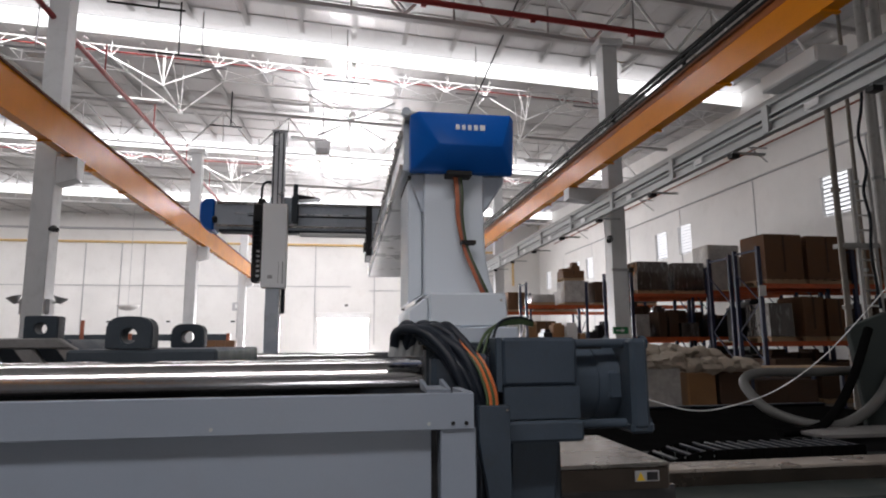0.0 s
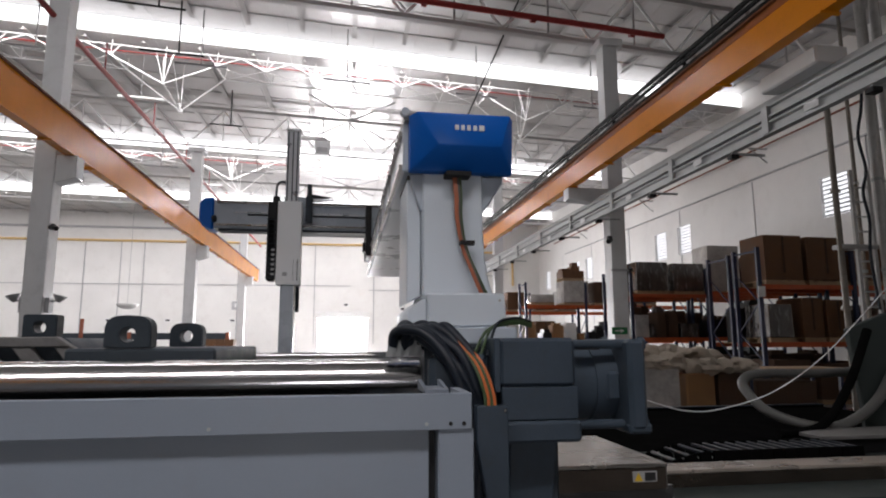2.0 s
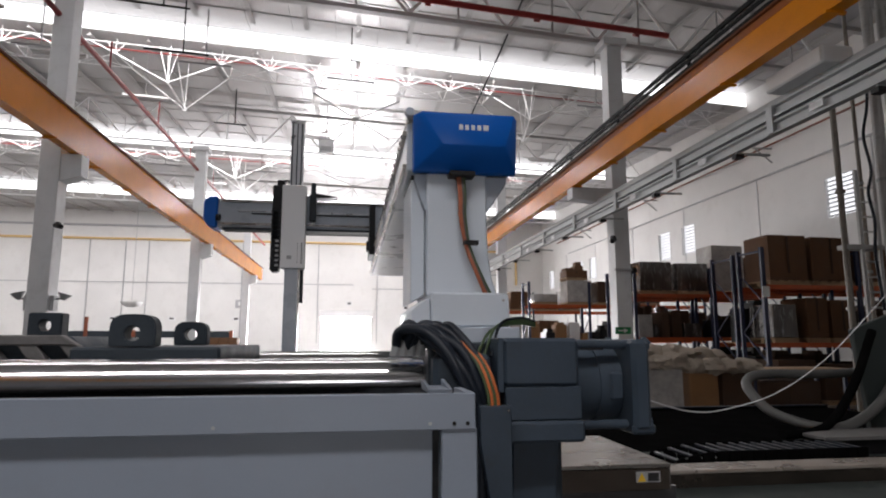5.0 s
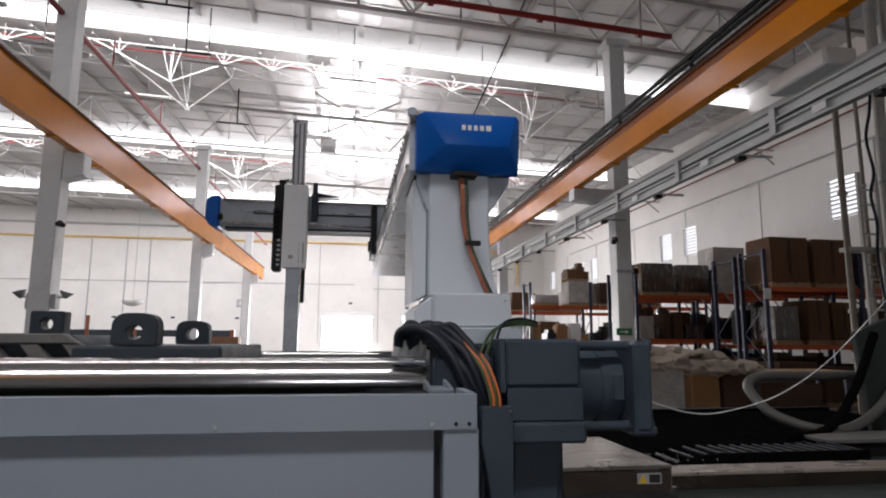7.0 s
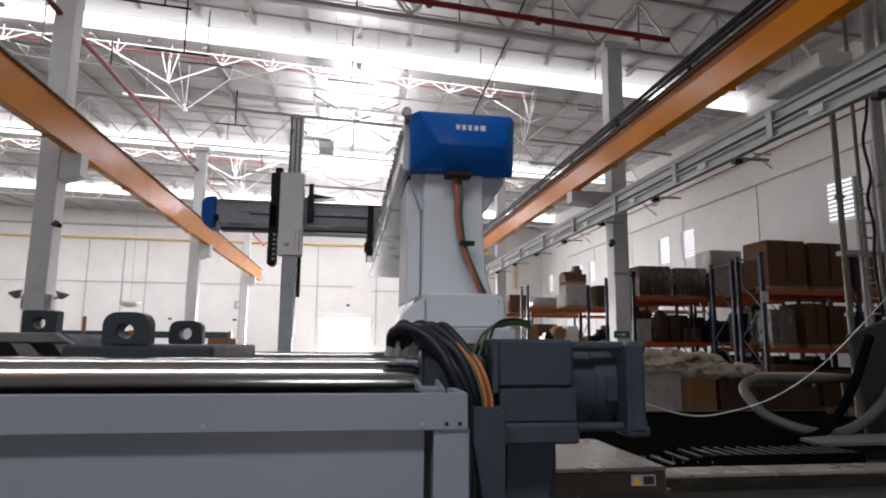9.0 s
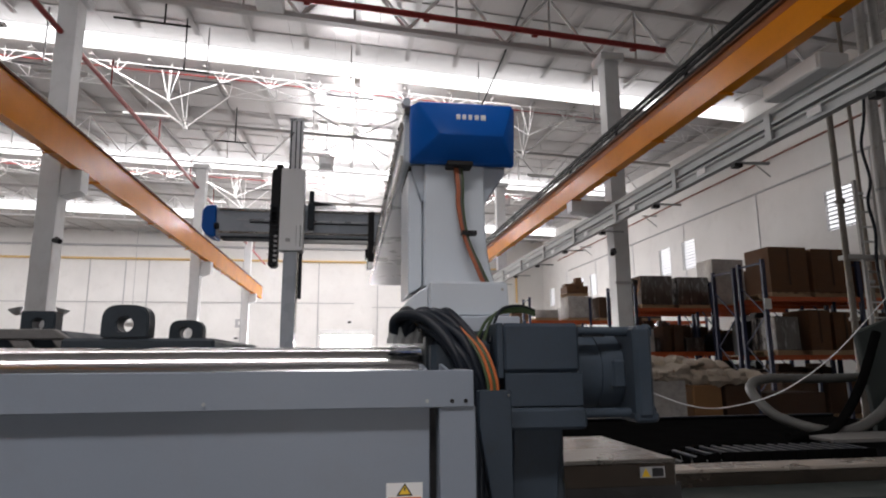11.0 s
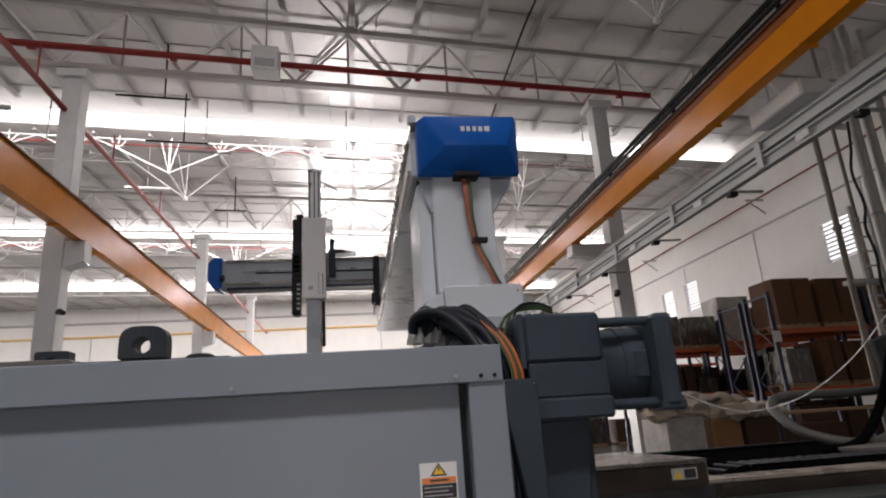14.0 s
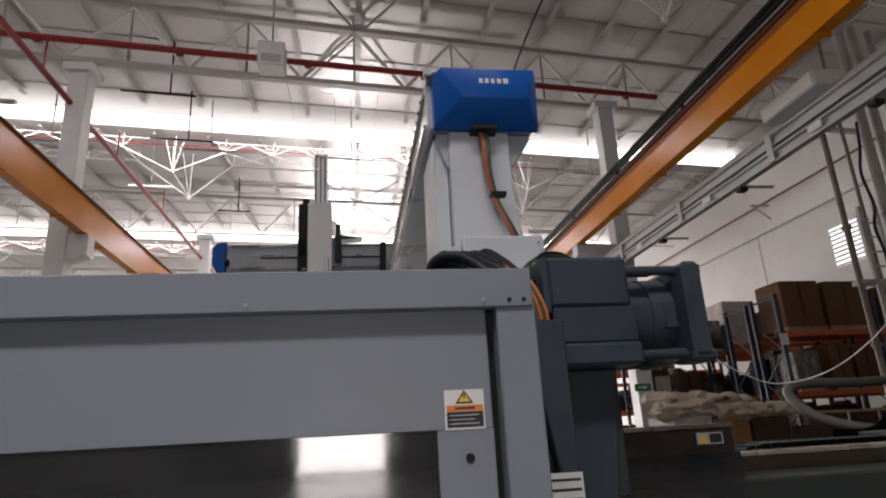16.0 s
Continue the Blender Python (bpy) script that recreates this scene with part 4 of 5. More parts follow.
# the maker's mark as plain white shapes
for k, (w, h) in enumerate(((0.020, 0.026), (0.018, 0.026), (0.018, 0.026), (0.020, 0.026), (0.026, 0.028))):
    x = 0.236 + k * 0.0305
    part("mark", B(x, x + w, 2.9065, 2.912, 2.645, 2.645 + h, 0.001), M_WHITE, cv)
part("cable_gland", B(0.20, 0.33, 2.97, 3.06, 2.43, 2.456, 0.004), M_BLACK, rb)

# cross arm over the beam
part("slide_carriage", B(-0.02, 0.30, 7.25, 7.75, 2.72, 3.02, 0.012), M_ROBOT_DARK, rb)
part("slide_plate", B(-0.07, -0.005, 7.15, 7.8, 2.60, 3.2, 0.008), M_BLACK, rb)
ca = part("cross_arm", B(-1.86, 0.45, 7.42, 7.66, 2.93, 3.262, 0.006), M_ROBOT_DARK, rb)
for z in (2.955, 3.225):
    part("arm_rail", B(-1.80, 0.40, 7.398, 7.42, z, z + 0.025), M_STEEL, ca)
    for k in range(22):
        part("rail_bolt", R((-1.76 + k * 0.098, 7.394, z + 0.0125), (-1.76 + k * 0.098, 7.399, z + 0.0125), 0.007, 6), M_BLACK, ca)
part("arm_slot", B(-1.45, -0.05, 7.41, 7.421, 3.085, 3.10), M_BLACK, ca)
part("arm_belt", B(-1.6, -0.05, 7.405, 7.421, 3.115, 3.125), M_ALU, ca)
part("under_rail", B(-1.78, 0.1, 7.44, 7.62, 2.90, 2.93, 0.004), M_PLATEN, ca)
part("under_tube", R((-0.85, 7.40, 2.872), (0.05, 7.40, 2.872), 0.026, 12), M_WHITE, ca)
bm = bmesh.new()
prism(bm, [(-1.99, 3.02), (-1.94, 2.93), (-1.83, 2.90), (-1.83, 3.29), (-1.94, 3.28), (-1.99, 3.22)], "y", 7.38, 7.70, 0.015)
ec = part("arm_end_cover", bm, M_BLUE, rb, "blue plastic arm end cover")
part("socket", R((-1.835, 7.375, 3.03), (-1.80, 7.37, 3.03), 0.04, 12), M_BLACK, ec)

# carriage and telescopic upright; all stand as at the start
part("stop_block", B(-0.10, -0.02, 7.28, 7.42, 2.66, 2.78, 0.01), M_BLACK, rb)
X0, Z0 = -1.096, 2.21
car = part("upright_carriage", B(X0 - 0.10, X0 + 0.22, 7.30, 7.40, 2.98, 3.30, 0.01), M_ROBOT_DARK, rb)
part("drive", B(X0 + 0.16, X0 + 0.235, 7.2, 7.3, 2.98, 3.30, 0.012), M_PLATEN, car)
part("drive_motor", R((X0 + 0.20, 7.24, 3.30), (X0 + 0.20, 7.24, 3.44), 0.028, 14), M_PLATEN, car)
bm = bmesh.new()
prism(bm, [(X0 + 0.22, 3.34), (X0 + 0.48, 3.30), (X0 + 0.22, 3.28)], "y", 7.3, 7.5)
part("cable_cover", bm, M_BLACK, car)
ma = part("mast", B(X0 - 0.075, X0 + 0.075, 7.20, 7.30, 1.93, 4.07, 0.004), M_ALU, rb, "aluminium profile mast")
for dx in (-0.055, 0.0, 0.05):
    part("groove", B(X0 + dx - 0.007, X0 + dx + 0.007, 7.196, 7.2, 2.6, 4.06), M_PLATEN, ma)
part("mast_cap", B(X0 - 0.085, X0 + 0.085, 7.18, 7.32, 4.05, 4.085, 0.004), M_ALU, ma)
part("mast_rail", B(X0 + 0.078, X0 + 0.115, 7.19, 7.25, 1.93, 2.9, 0.01), M_PLATEN, ma)
hs = part("arm_housing", B(X0 - 0.132, X0 + 0.132, 7.02, 7.19, Z0, Z0 + 0.95, 0.006), M_HOUSING, rb, "white sheet-metal arm housing with vent slots")
for k in range(9):
    part("vent", R((X0 + 0.10, 7.015, Z0 + 0.06 + k * 0.027), (X0 + 0.10, 7.021, Z0 + 0.06 + k * 0.027), 0.008, 8), M_BLACK, hs)
    part("vent", R((X0 + 0.055, 7.016, Z0 + 0.06 + k * 0.027), (X0 + 0.055, 7.021, Z0 + 0.06 + k * 0.027), 0.005, 8), M_PLATEN, hs)
part("nameplate", B(X0 - 0.06, X0 - 0.01, 7.017, 7.021, Z0 + 0.10, Z0 + 0.14), M_PURLIN, hs)
la = part("lower_arm", B(X0 - 0.082, X0 + 0.065, 7.05, 7.17, 0.95, Z0, 0.006), M_ROBOT_DARK, rb, "slim grey lower arm")
part("lower_rail", B(X0 + 0.066, X0 + 0.08, 7.07, 7.13, 1.3, Z0), M_STEEL, la)
part("gripper_plate", B(X0 - 0.22, X0 + 0.22, 6.9, 7.3, 0.90, 0.95, 0.006), M_ALU, la)
ch = part("cable_chain", B(X0 - 0.245, X0 - 0.148, 7.05, 7.22, 2.27, 3.0, 0.02), M_BLACK, rb, "black plastic cable chain")
for k in range(6):
    part("link", B(X0 - 0.19, X0 - 0.155, 7.046, 7.051, 2.33 + k * 0.055, 2.355 + k * 0.055, 0.001), M_PURLIN, ch)
for k in range(13):
    part("link_edge", B(X0 - 0.249, X0 - 0.146, 7.046, 7.224, 2.30 + k * 0.055, 2.31 + k * 0.055), M_RUBBER, ch)
ct = part("cable_chain", B(X0 - 0.24, X0 - 0.14, 7.05, 7.22, Z0 + 0.3, Z0 + 0.95, 0.012), M_BLACK, rb, "black plastic cable chain")
part("chain_clamp", B(X0 - 0.20, X0 - 0.12, 7.08, 7.22, Z0 + 0.95, Z0 + 1.02, 0.01), M_BLACK, ct)
hb = bmesh.new()
tube(hb, [(X0 - 0.17, 7.15, 3.2), (X0 - 0.16, 7.16, 3.40), (X0 - 0.09, 7.24, 3.46), (X0 - 0.02, 7.30, 3.38)], 0.014, 6)
part("loop_cable", hb, M_RUBBER, car)

# feed cables down the pedestal
for i, (m, dx, name) in enumerate(((M_FEED, 0.0, "dull orange"), (M_FEED, 0.011, "dull orange"), (M_HOSE, 0.022, "grey"), (M_GREEN, 0.033, "green"))):
    bm = bmesh.new()
    tube(bm, [(0.245 + dx, 3.02, 2.44), (0.252 + dx * 0.9, 3.0, 2.33), (0.255 + dx * 0.8, 3.0, 2.22), (0.285 + dx * 0.6, 3.0, 2.07), (0.335 + dx * 0.7, 2.98, 1.93), (0.375 + dx * 0.9, 3.0, 1.845)], 0.0068, 8)
    solid("feed_cable", bm, m, name + " power cable hanging down the robot pedestal", "cable", "robot feed cables")
solid("cable_tie", B(0.272, 0.345, 2.98, 3.025, 2.085, 2.105), M_BLACK, "black tie round the feed cables", "cable tie")

# ---- hoses over the fixed platen ----
rnd = random.Random(4)
for i in range(9):
    j = i % 5
    back = 0.045 * (i // 5)
    w = lambda a: rnd.uniform(-a, a)
    bm = bmesh.new()
    tube(bm, [(-0.075 + 0.030 * j + w(0.01), 2.66 + back, 1.585), (-0.068 + 0.036 * j + w(0.012), 2.63 + back, 1.645 + w(0.012)), (-0.03 + 0.038 * j + w(0.012), 2.58 + back, 1.672 + w(0.012)), (0.04 + 0.034 * j + w(0.012), 2.53 + back * 0.7, 1.632 + w(0.012)),
              (0.105 + 0.030 * j + w(0.01), 2.475 + back * 0.4, 1.555 + w(0.012)), (0.165 + 0.027 * j + w(0.008), 2.435 + back * 0.3, 1.455 + w(0.01)), (0.205 + 0.023 * j, 2.452, 1.345), (0.200 + 0.019 * j, 2.458, 1.1), (0.19 + 0.02 * j, 2.458, 0.6)],
         rnd.choice((0.018, 0.021, 0.024)), 14)
    solid("hydraulic_hose", bm, M_RUBBER, "thick black rubber hose arching over the platen", "hose", "black hoses")
for i in range(4):
    x, y = -0.085 + 0.034 * i, 2.66
    bm = R((x, y, 1.555), (x + 0.006, y - 0.006, 1.615), 0.021, 12)
    rod(bm, (x, y, 1.55), (x, y, 1.572), 0.026, 6)
    solid("hose_ferrule", bm, M_GALV, "crimped steel ferrule at a hose end", "fitting", "hose ferrules")
for i in range(4):
    bm = bmesh.new()
    x = 0.215 + 0.012 * i
    tube(bm, [(x - 0.06, 2.50, 1.61), (x, 2.44, 1.53), (x + 0.03, 2.40, 1.44), (x + 0.04, 2.39, 1.36), (x + 0.035, 2.40, 1.2)], 0.0065, 8)
    solid("signal_cable", bm, M_ORANGE if i % 2 else M_GREEN, ("orange" if i % 2 else "green") + " signal cable beside the hoses", "cable", "signal cables")
for i in range(3):
    bm = bmesh.new()
    tube(bm, [(0.24 + 0.03 * i, 2.55, 1.55), (0.33 + 0.02 * i, 2.66, 1.66 + 0.012 * i), (0.47, 2.72, 1.69 + 0.012 * i), (0.56, 2.78, 1.68 + 0.01 * i)], 0.0065, 8)
    solid("signal_cable", bm, M_GREEN if i < 2 else M_RUBBER, "green sheathed cable over the gear block", "cable", "signal cables")
for i in range(3):
    bm = bmesh.new()
    rod(bm, (0.03 - 0.02 * i, 2.64 + 0.03 * i, 1.60), (0.03 - 0.02 * i, 2.62 + 0.03 * i, 1.66), 0.014, 10)
    solid("hose_fitting", bm, M_STEEL, "steel hose fitting on the platen", "fitting", "hose fittings")

# ---- injection side: covers, trough, chain, hose, cabinet ----
sc = thing("steel_cover", (1.1, 3.5, 0), "brushed steel machine cover with a warning label", "cover")
part("top_sheet", B(0.62, 1.37, 3.11, 4.05, 0.97, 0.99, 0.004), M_STEEL, sc)
# front sheet darker than the top: its dark floor reflection is in the colour
part("front_sheet", B(0.62, 1.365, 3.118, 3.13, 0.86, 0.968, 0.003), M_DARK_REFLECTION, sc)
part("end_sheet", B(1.35, 1.37, 3.12, 4.04, 0.86, 0.97), M_STEEL, sc)
part("support", B(0.66, 1.30, 3.3, 4.0, 0.0, 0.97), M_CABINET, sc)
part("skirt", B(0.63, 1.44, 3.20, 3.22, 0.0, 0.86), M_GUARD, sc, "dark glossy skirt sheet")
lb = part("warning_label", B(1.18, 1.31, 3.113, 3.118, 0.90, 0.952), M_PURLIN, sc, "small yellow and black warning label")
bm = bmesh.new()
prism(bm, [(1.187, 0.905), (1.232, 0.905), (1.2095, 0.947)], "y", 3.1105, 3.113)
part("triangle", bm, M_WARN_Y, lb)
part("text_block", B(1.243, 1.302, 3.1105, 3.113, 0.906, 0.946), M_INK, lb)

lg = thing("steel_ledge", (3, 3.75, 0), "long dull steel ledge with a polished front apron", "ledge")
part("ledge_top", B(1.45, 5.4, 3.70, 3.92, 0.80, 0.823, 0.004), M_LEDGE, lg)
# dark brown reflection on the band comes from its base colour
part("apron_band", B(1.45, 5.4, 3.708, 3.735, 0.64, 0.80, 0.003), M_DARK_REFLECTION, lg, "polished steel band with its dark brown reflection put into the colour")
part("apron", B(1.45, 5.4, 3.718, 3.735, 0.10, 0.64), M_GUARD, lg, "dark polished glass-like apron")
for k in range(6):
    part("apron_seam", B(1.9 + k * 0.62, 1.915 + k * 0.62, 3.708, 3.715, 0.1, 0.70), M_PLATEN, lg)
tr = thing("black_trough", (3, 4.5, 0), "long black conveyor trough", "trough")
part("trough_floor", B(1.4, 6.4, 4.08, 8.0, 0.64, 0.68), M_MATT, tr)
part("near_side", B(1.4, 5.6, 4.06, 4.1, 0.0, 0.79), M_MATT, tr)
part("far_side", B(1.4, 6.4, 8.0, 8.06, 0.0, 0.70), M_MATT, tr)
part("rim", B(1.4, 6.4, 7.98, 8.08, 0.70, 0.72, 0.004), M_RUBBER, tr)
for y in (4.6, 6.3, 7.6):
    part("leg", B(6.3, 6.38, y, y + 0.08, 0.0, 0.64), M_MATT, tr)
ec = thing("energy_chain", (2.3, 4.3, 0.68), "black plastic energy chain lying in the trough", "cable chain")
for k in range(19):
    # the last links curl down at the free end
    turn = max(0, 6 - k)
    x = 1.78 + 0.092 * k - 0.012 * turn
    z = 0.80 - 0.010 * turn * turn * 0.5
    tilt = Matrix.Translation((x, 0, z)) @ Matrix.Rotation(radians(-9.0 * turn), 4, "Y")
    for name, m, (xa, ya, yb, za, zb) in (("side_plate", M_MATT, (0.044, 4.16, 4.18, -0.06, 0.045)), ("side_plate", M_MATT, (0.044, 4.52, 4.54, -0.06, 0.045)), ("cross_bar", M_RUBBER, (0.012, 4.181, 4.519, 0.022, 0.044))):
        bm = B(-xa, xa, ya, yb, za, zb, 0.004)
        bmesh.ops.transform(bm, matrix=tilt, verts=bm.verts[:])
        part(name, bm, m, ec)
part("carrier", B(1.9, 3.5, 4.22, 4.48, 0.681, 0.735), M_MATT, ec)
bm = bmesh.new()
tube(bm, [(5.3, 5.75, 1.30), (4.4, 5.7, 1.28), (3.75, 5.65, 1.285), (3.5, 5.55, 1.22), (3.46, 5.4, 1.10), (3.5, 5.2, 0.97), (3.7, 5.0, 0.88), (3.95, 4.95, 0.865), (4.25, 5.0, 0.95), (4.5, 5.05, 1.1), (4.7, 5.1, 1.3)], 0.042, 12, 14, 0.1)
solid("ribbed_hose", bm, M_HOSE, "thick grey ribbed hose in a low loop", "hose")
bm = bmesh.new()
tube(bm, [(3.2, 4.7, 0.86), (3.6, 4.85, 0.85), (3.85, 4.9, 0.95), (4.1, 4.92, 1.25), (4.35, 4.95, 1.7)], 0.036, 12, 12, 0.06)
solid("ribbed_hose", bm, M_MATT, "dark rubber hose rising behind the loop", "hose")
bm = bmesh.new()
tube(bm, [(1.06, 2.9, 1.36), (1.6, 3.3, 1.225), (2.1, 3.7, 1.19), (2.6, 3.9, 1.27), (3.1, 4.05, 1.48), (3.55, 4.15, 1.78), (3.95, 4.2, 2.1)], 0.0037, 6, 10)
solid("slack_cable", bm, M_COLUMN, "thin white cable hanging slack across the machine", "cable")
cb = thing("control_cabinet", (4.6, 4.9, 0), "grey-green machine cabinet with a sloped front", "cabinet")
bm = bmesh.new()
prism(bm, [(4.47, 0.0), (5.6, 0.0), (5.6, 2.0), (4.75, 1.86), (4.33, 1.71), (4.42, 1.0)], "y", 5.15, 5.21, 0.01)
part("body", bm, M_CABINET, cb)
part("door", B(4.75, 5.5, 5.135, 5.15, 0.2, 1.7, 0.004), M_CABINET, cb)
part("rear_body", B(4.95, 5.6, 5.21, 5.7, 0.0, 1.75, 0.01), M_CABINET, cb)
pt = thing("flat_plate", (3.6, 4.4, 0.68), "dark grey-green flat cover plate on the trough", "plate")
part("plate", B(3.42, 4.6, 4.50, 4.92, 0.835, 0.862, 0.003), M_CAST, pt)
part("support", B(3.46, 4.55, 4.54, 4.88, 0.68, 0.835), M_BLACK, pt)

# service riser and access ladder by the racks
M_DULL = mat("dull_brown_grey_pipe", (0.22, 0.195, 0.165), 0.5, vary=0.25, scale=2, dirt_sheen=(0.10, 0.07, 0.05), dirt_sheen_amount=0.5)
M_SLIM = mat("pale_painted_pipe", (0.46, 0.455, 0.44), 0.45, vary=0.2, scale=2, dirt_sheen=(0.2, 0.18, 0.16), dirt_sheen_amount=0.4)
rs = thing("service_riser", (9.64, 11, 0), "thick brown-grey vertical service pipe", "pipe")
part("pipe", R((9.64, 11, 0), (9.64, 11, 6.75), 0.06, 16), M_DULL, rs)
part("flange", R((9.64, 11, 0), (9.64, 11, 0.04), 0.16, 14), M_GALV, rs)
for z in (2.2, 4.6):
    part("collar", R((9.64, 11, z), (9.64, 11, z + 0.07), 0.095, 16), M_DULL, rs)
ld = thing("access_ladder", (10.2, 11, 0), "galvanised ladder frame with a small platform", "ladder")
for x in (10.02, 10.42):
    part("rail", B(x - 0.035, x + 0.035, 10.97, 11.03, 0, 5.1), M_SLIM, ld)
for k in range(15):
    part("rung", R((10.02, 11, 0.4 + k * 0.31), (10.42, 11, 0.4 + k * 0.31), 0.02, 8), M_SLIM, ld)
part("platform", B(9.62, 10.46, 10.93, 11.2, 3.44, 3.53), M_SLIM, ld)
for x, y, r, top, m, word in ((10.66, 11.0, 0.085, 9.6, M_SLIM, "pale"), (10.90, 11.15, 0.07, 9.6, M_SLIM, "pale"), (11.15, 11.1, 0.09, 9.6, M_SLIM, "pale"), (10.47, 11.35, 0.04, 9.6, M_DULL, "brown-grey"), (11.42, 11.3, 0.06, 9.6, M_DULL, "brown-grey"), (11.7, 11.2, 0.08, 9.6, M_SLIM, "pale")):
    g = thing("service_riser", (x, y, 0), word + " slim vertical service pipe", "pipe", "service risers")
    part("pipe", R((x, y, 0), (x, y, top), r, 14), m, g)
    for z in (1.6, 3.0, 4.9):
        part("collar", R((x, y, z), (x, y, z + 0.06), r + 0.02, 14), M_GALV, g)
bm = bmesh.new()
tube(bm, [(10.42, 10.88, 7.0), (10.34, 10.88, 6.4), (10.20, 10.88, 5.8), (10.30, 10.88, 5.1), (10.18, 10.88, 4.6), (10.26, 10.88, 4.0), (10.2, 10.88, 3.3), (10.28, 10.88, 2.2)], 0.03, 6)
solid("riser_cable", bm, M_RUBBER, "black cable winding down the ladder", "cable")


# ---- pallet racks ----
def rack(x0, bays, y, levels, height, width=2.7, depth=0.95):
    g = thing("pallet_rack", (x0, y, 0), "pallet rack with dark blue frames and orange beams", "rack", "pallet racks")
    for i in range(bays + 1):
        x = x0 + i * width
        for yy in (y, y + depth):
            part("upright", B(x - 0.05, x + 0.05, yy - 0.04, yy + 0.04, 0, height), M_RACK_BLUE, g)
        part("foot_tie", B(x - 0.02, x + 0.02, y + 0.04, y + depth - 0.04, 0.2, 0.25), M_RACK_BLUE, g)
        part("frame_tie", B(x - 0.02, x + 0.02, y + 0.04, y + depth - 0.04, height - 0.12, height - 0.07), M_RACK_BLUE, g)
        n = int((height - 0.5) / 0.75)
        for k in range(n):
            a, b = (y + 0.04, y + depth - 0.04) if k % 2 else (y + depth - 0.04, y + 0.04)
            part("frame_brace", R((x, a, 0.3 + k * 0.75), (x, b, 0.3 + (k + 1) * 0.75), 0.02, 6), M_RACK_BLUE, g)
    for z in levels:
        for i in range(bays):
            for yy in (y, y + depth):
                part("beam", B(x0 + i * width + 0.06, x0 + (i + 1) * width - 0.06, yy - 0.03, yy + 0.03, z - 0.12, z), M_RACK_ORANGE, g)
            for k in range(5):
                xx = x0 + i * width + 0.3 + k * 0.5
                part("deck_board", B(xx, xx + 0.2, y + 0.035, y + depth - 0.035, z - 0.03, z - 0.006), M_WOOD, g)
    return g


def pallet_load(x, y, z, w, d, h, material, label, lid=True, category="carton"):
    g = thing("pallet_load", (x + w / 2, y + d / 2, z), label, category, "pallet loads")
    for k in range(3):
        part("runner", B(x + 0.02, x + w - 0.02, y + 0.02 + k * (d - 0.14) / 2, y + 0.12 + k * (d - 0.14) / 2, z + 0.002, z + 0.09), M_WOOD, g)
    for k in range(5):
        part("board", B(x + k * (w - 0.14) / 4, x + 0.14 + k * (w - 0.14) / 4, y, y + d, z + 0.09, z + 0.115), M_WOOD, g)
    bm = B(x + 0.02, x + w - 0.02, y + 0.02, y + d - 0.02, z + 0.116, z + 0.116 + h, 0.015)
    r = random.Random(int(x * 31 + y * 17 + z * 7))
    for v in bm.verts:
        v.co += Vector((r.uniform(-1, 1), r.uniform(-1, 1), r.uniform(-1, 1))) * 0.012
    body = part("carton", bm, material, g)
    if lid:
        part("flap", B(x + 0.03, x + w / 2 - 0.01, y + 0.03, y + d - 0.03, z + 0.12 + h, z + 0.132 + h), material, body)
        part("flap", B(x + w / 2 + 0.01, x + w - 0.03, y + 0.03, y + d - 0.03, z + 0.12 + h, z + 0.128 + h), material, body)
        part("tape", B(x + w / 2 - 0.03, x + w / 2 + 0.03, y + 0.012, y + 0.018, z + 0.3, z + 0.1 + h), M_CARD_DARK, body)
    return g


def clutter_row(x0, x1, y, z, low, high, seed, label, choices, gaps=(0.02, 0.04, 0.12, 0.3)):
    """Goods of many sizes side by side on a shelf or on the floor, with gaps."""
    r = random.Random(seed)
    x = x0
    while x < x1 - 0.2:
        w, d, h = r.uniform(0.22, 0.62), r.uniform(0.4, 0.85), r.uniform(low, high)
        w = min(w, x1 - x)
        m = r.choice(choices)
        bm = B(x, x + w, y + r.uniform(0.0, 0.12), y + d, z + 0.002, z + h, 0.01)
        for v in bm.verts:
            v.co.x += r.uniform(-0.01, 0.01)
            v.co.y += r.uniform(-0.012, 0.012)
        if r.random() < 0.45:
            box(bm, x + w * 0.15, x + w * 0.8, y + 0.1, y + d * 0.8, z + h + 0.004, z + h + r.uniform(0.06, 0.2), 0.006)
        solid("stored_box", bm, m, label, "box", "stored boxes")
        x += w + r.choice(gaps)


rack(10.02, 2, 14.1, (1.55, 3.0), 3.95)
rack(8.95, 2, 19.0, (1.7, 3.12), 4.0)
rack(7.3, 3, 25.5, (1.6, 3.12), 4.1)
CARD_L, WRAP_L, DARK_L = "large brown cardboard carton on a pallet", "pallet load in glossy stretch film", "dark pallet load wrapped in film"
for x, w, h, m, lab in ((10.2, 1.12, 1.15, M_CARD, CARD_L), (11.42, 1.15, 1.12, M_CARD, CARD_L), (12.9, 1.15, 0.95, M_CARD, CARD_L), (14.1, 1.1, 1.05, M_CARD, CARD_L)):
    pallet_load(x, 14.08, 3.0, w, 1.0, h, m, lab)
for x, w, h, m in ((10.2, 0.7, 0.85, M_WRAP_DARK), (11.15, 0.62, 1.0, M_CARD), (11.85, 0.68, 0.95, M_CARD), (14.0, 1.1, 1.0, M_CARD_DARK)):
    pallet_load(x, 14.08, 1.55, w, 1.0, h, m, CARD_L if m is not M_WRAP_DARK else DARK_L, m is not M_WRAP_DARK)
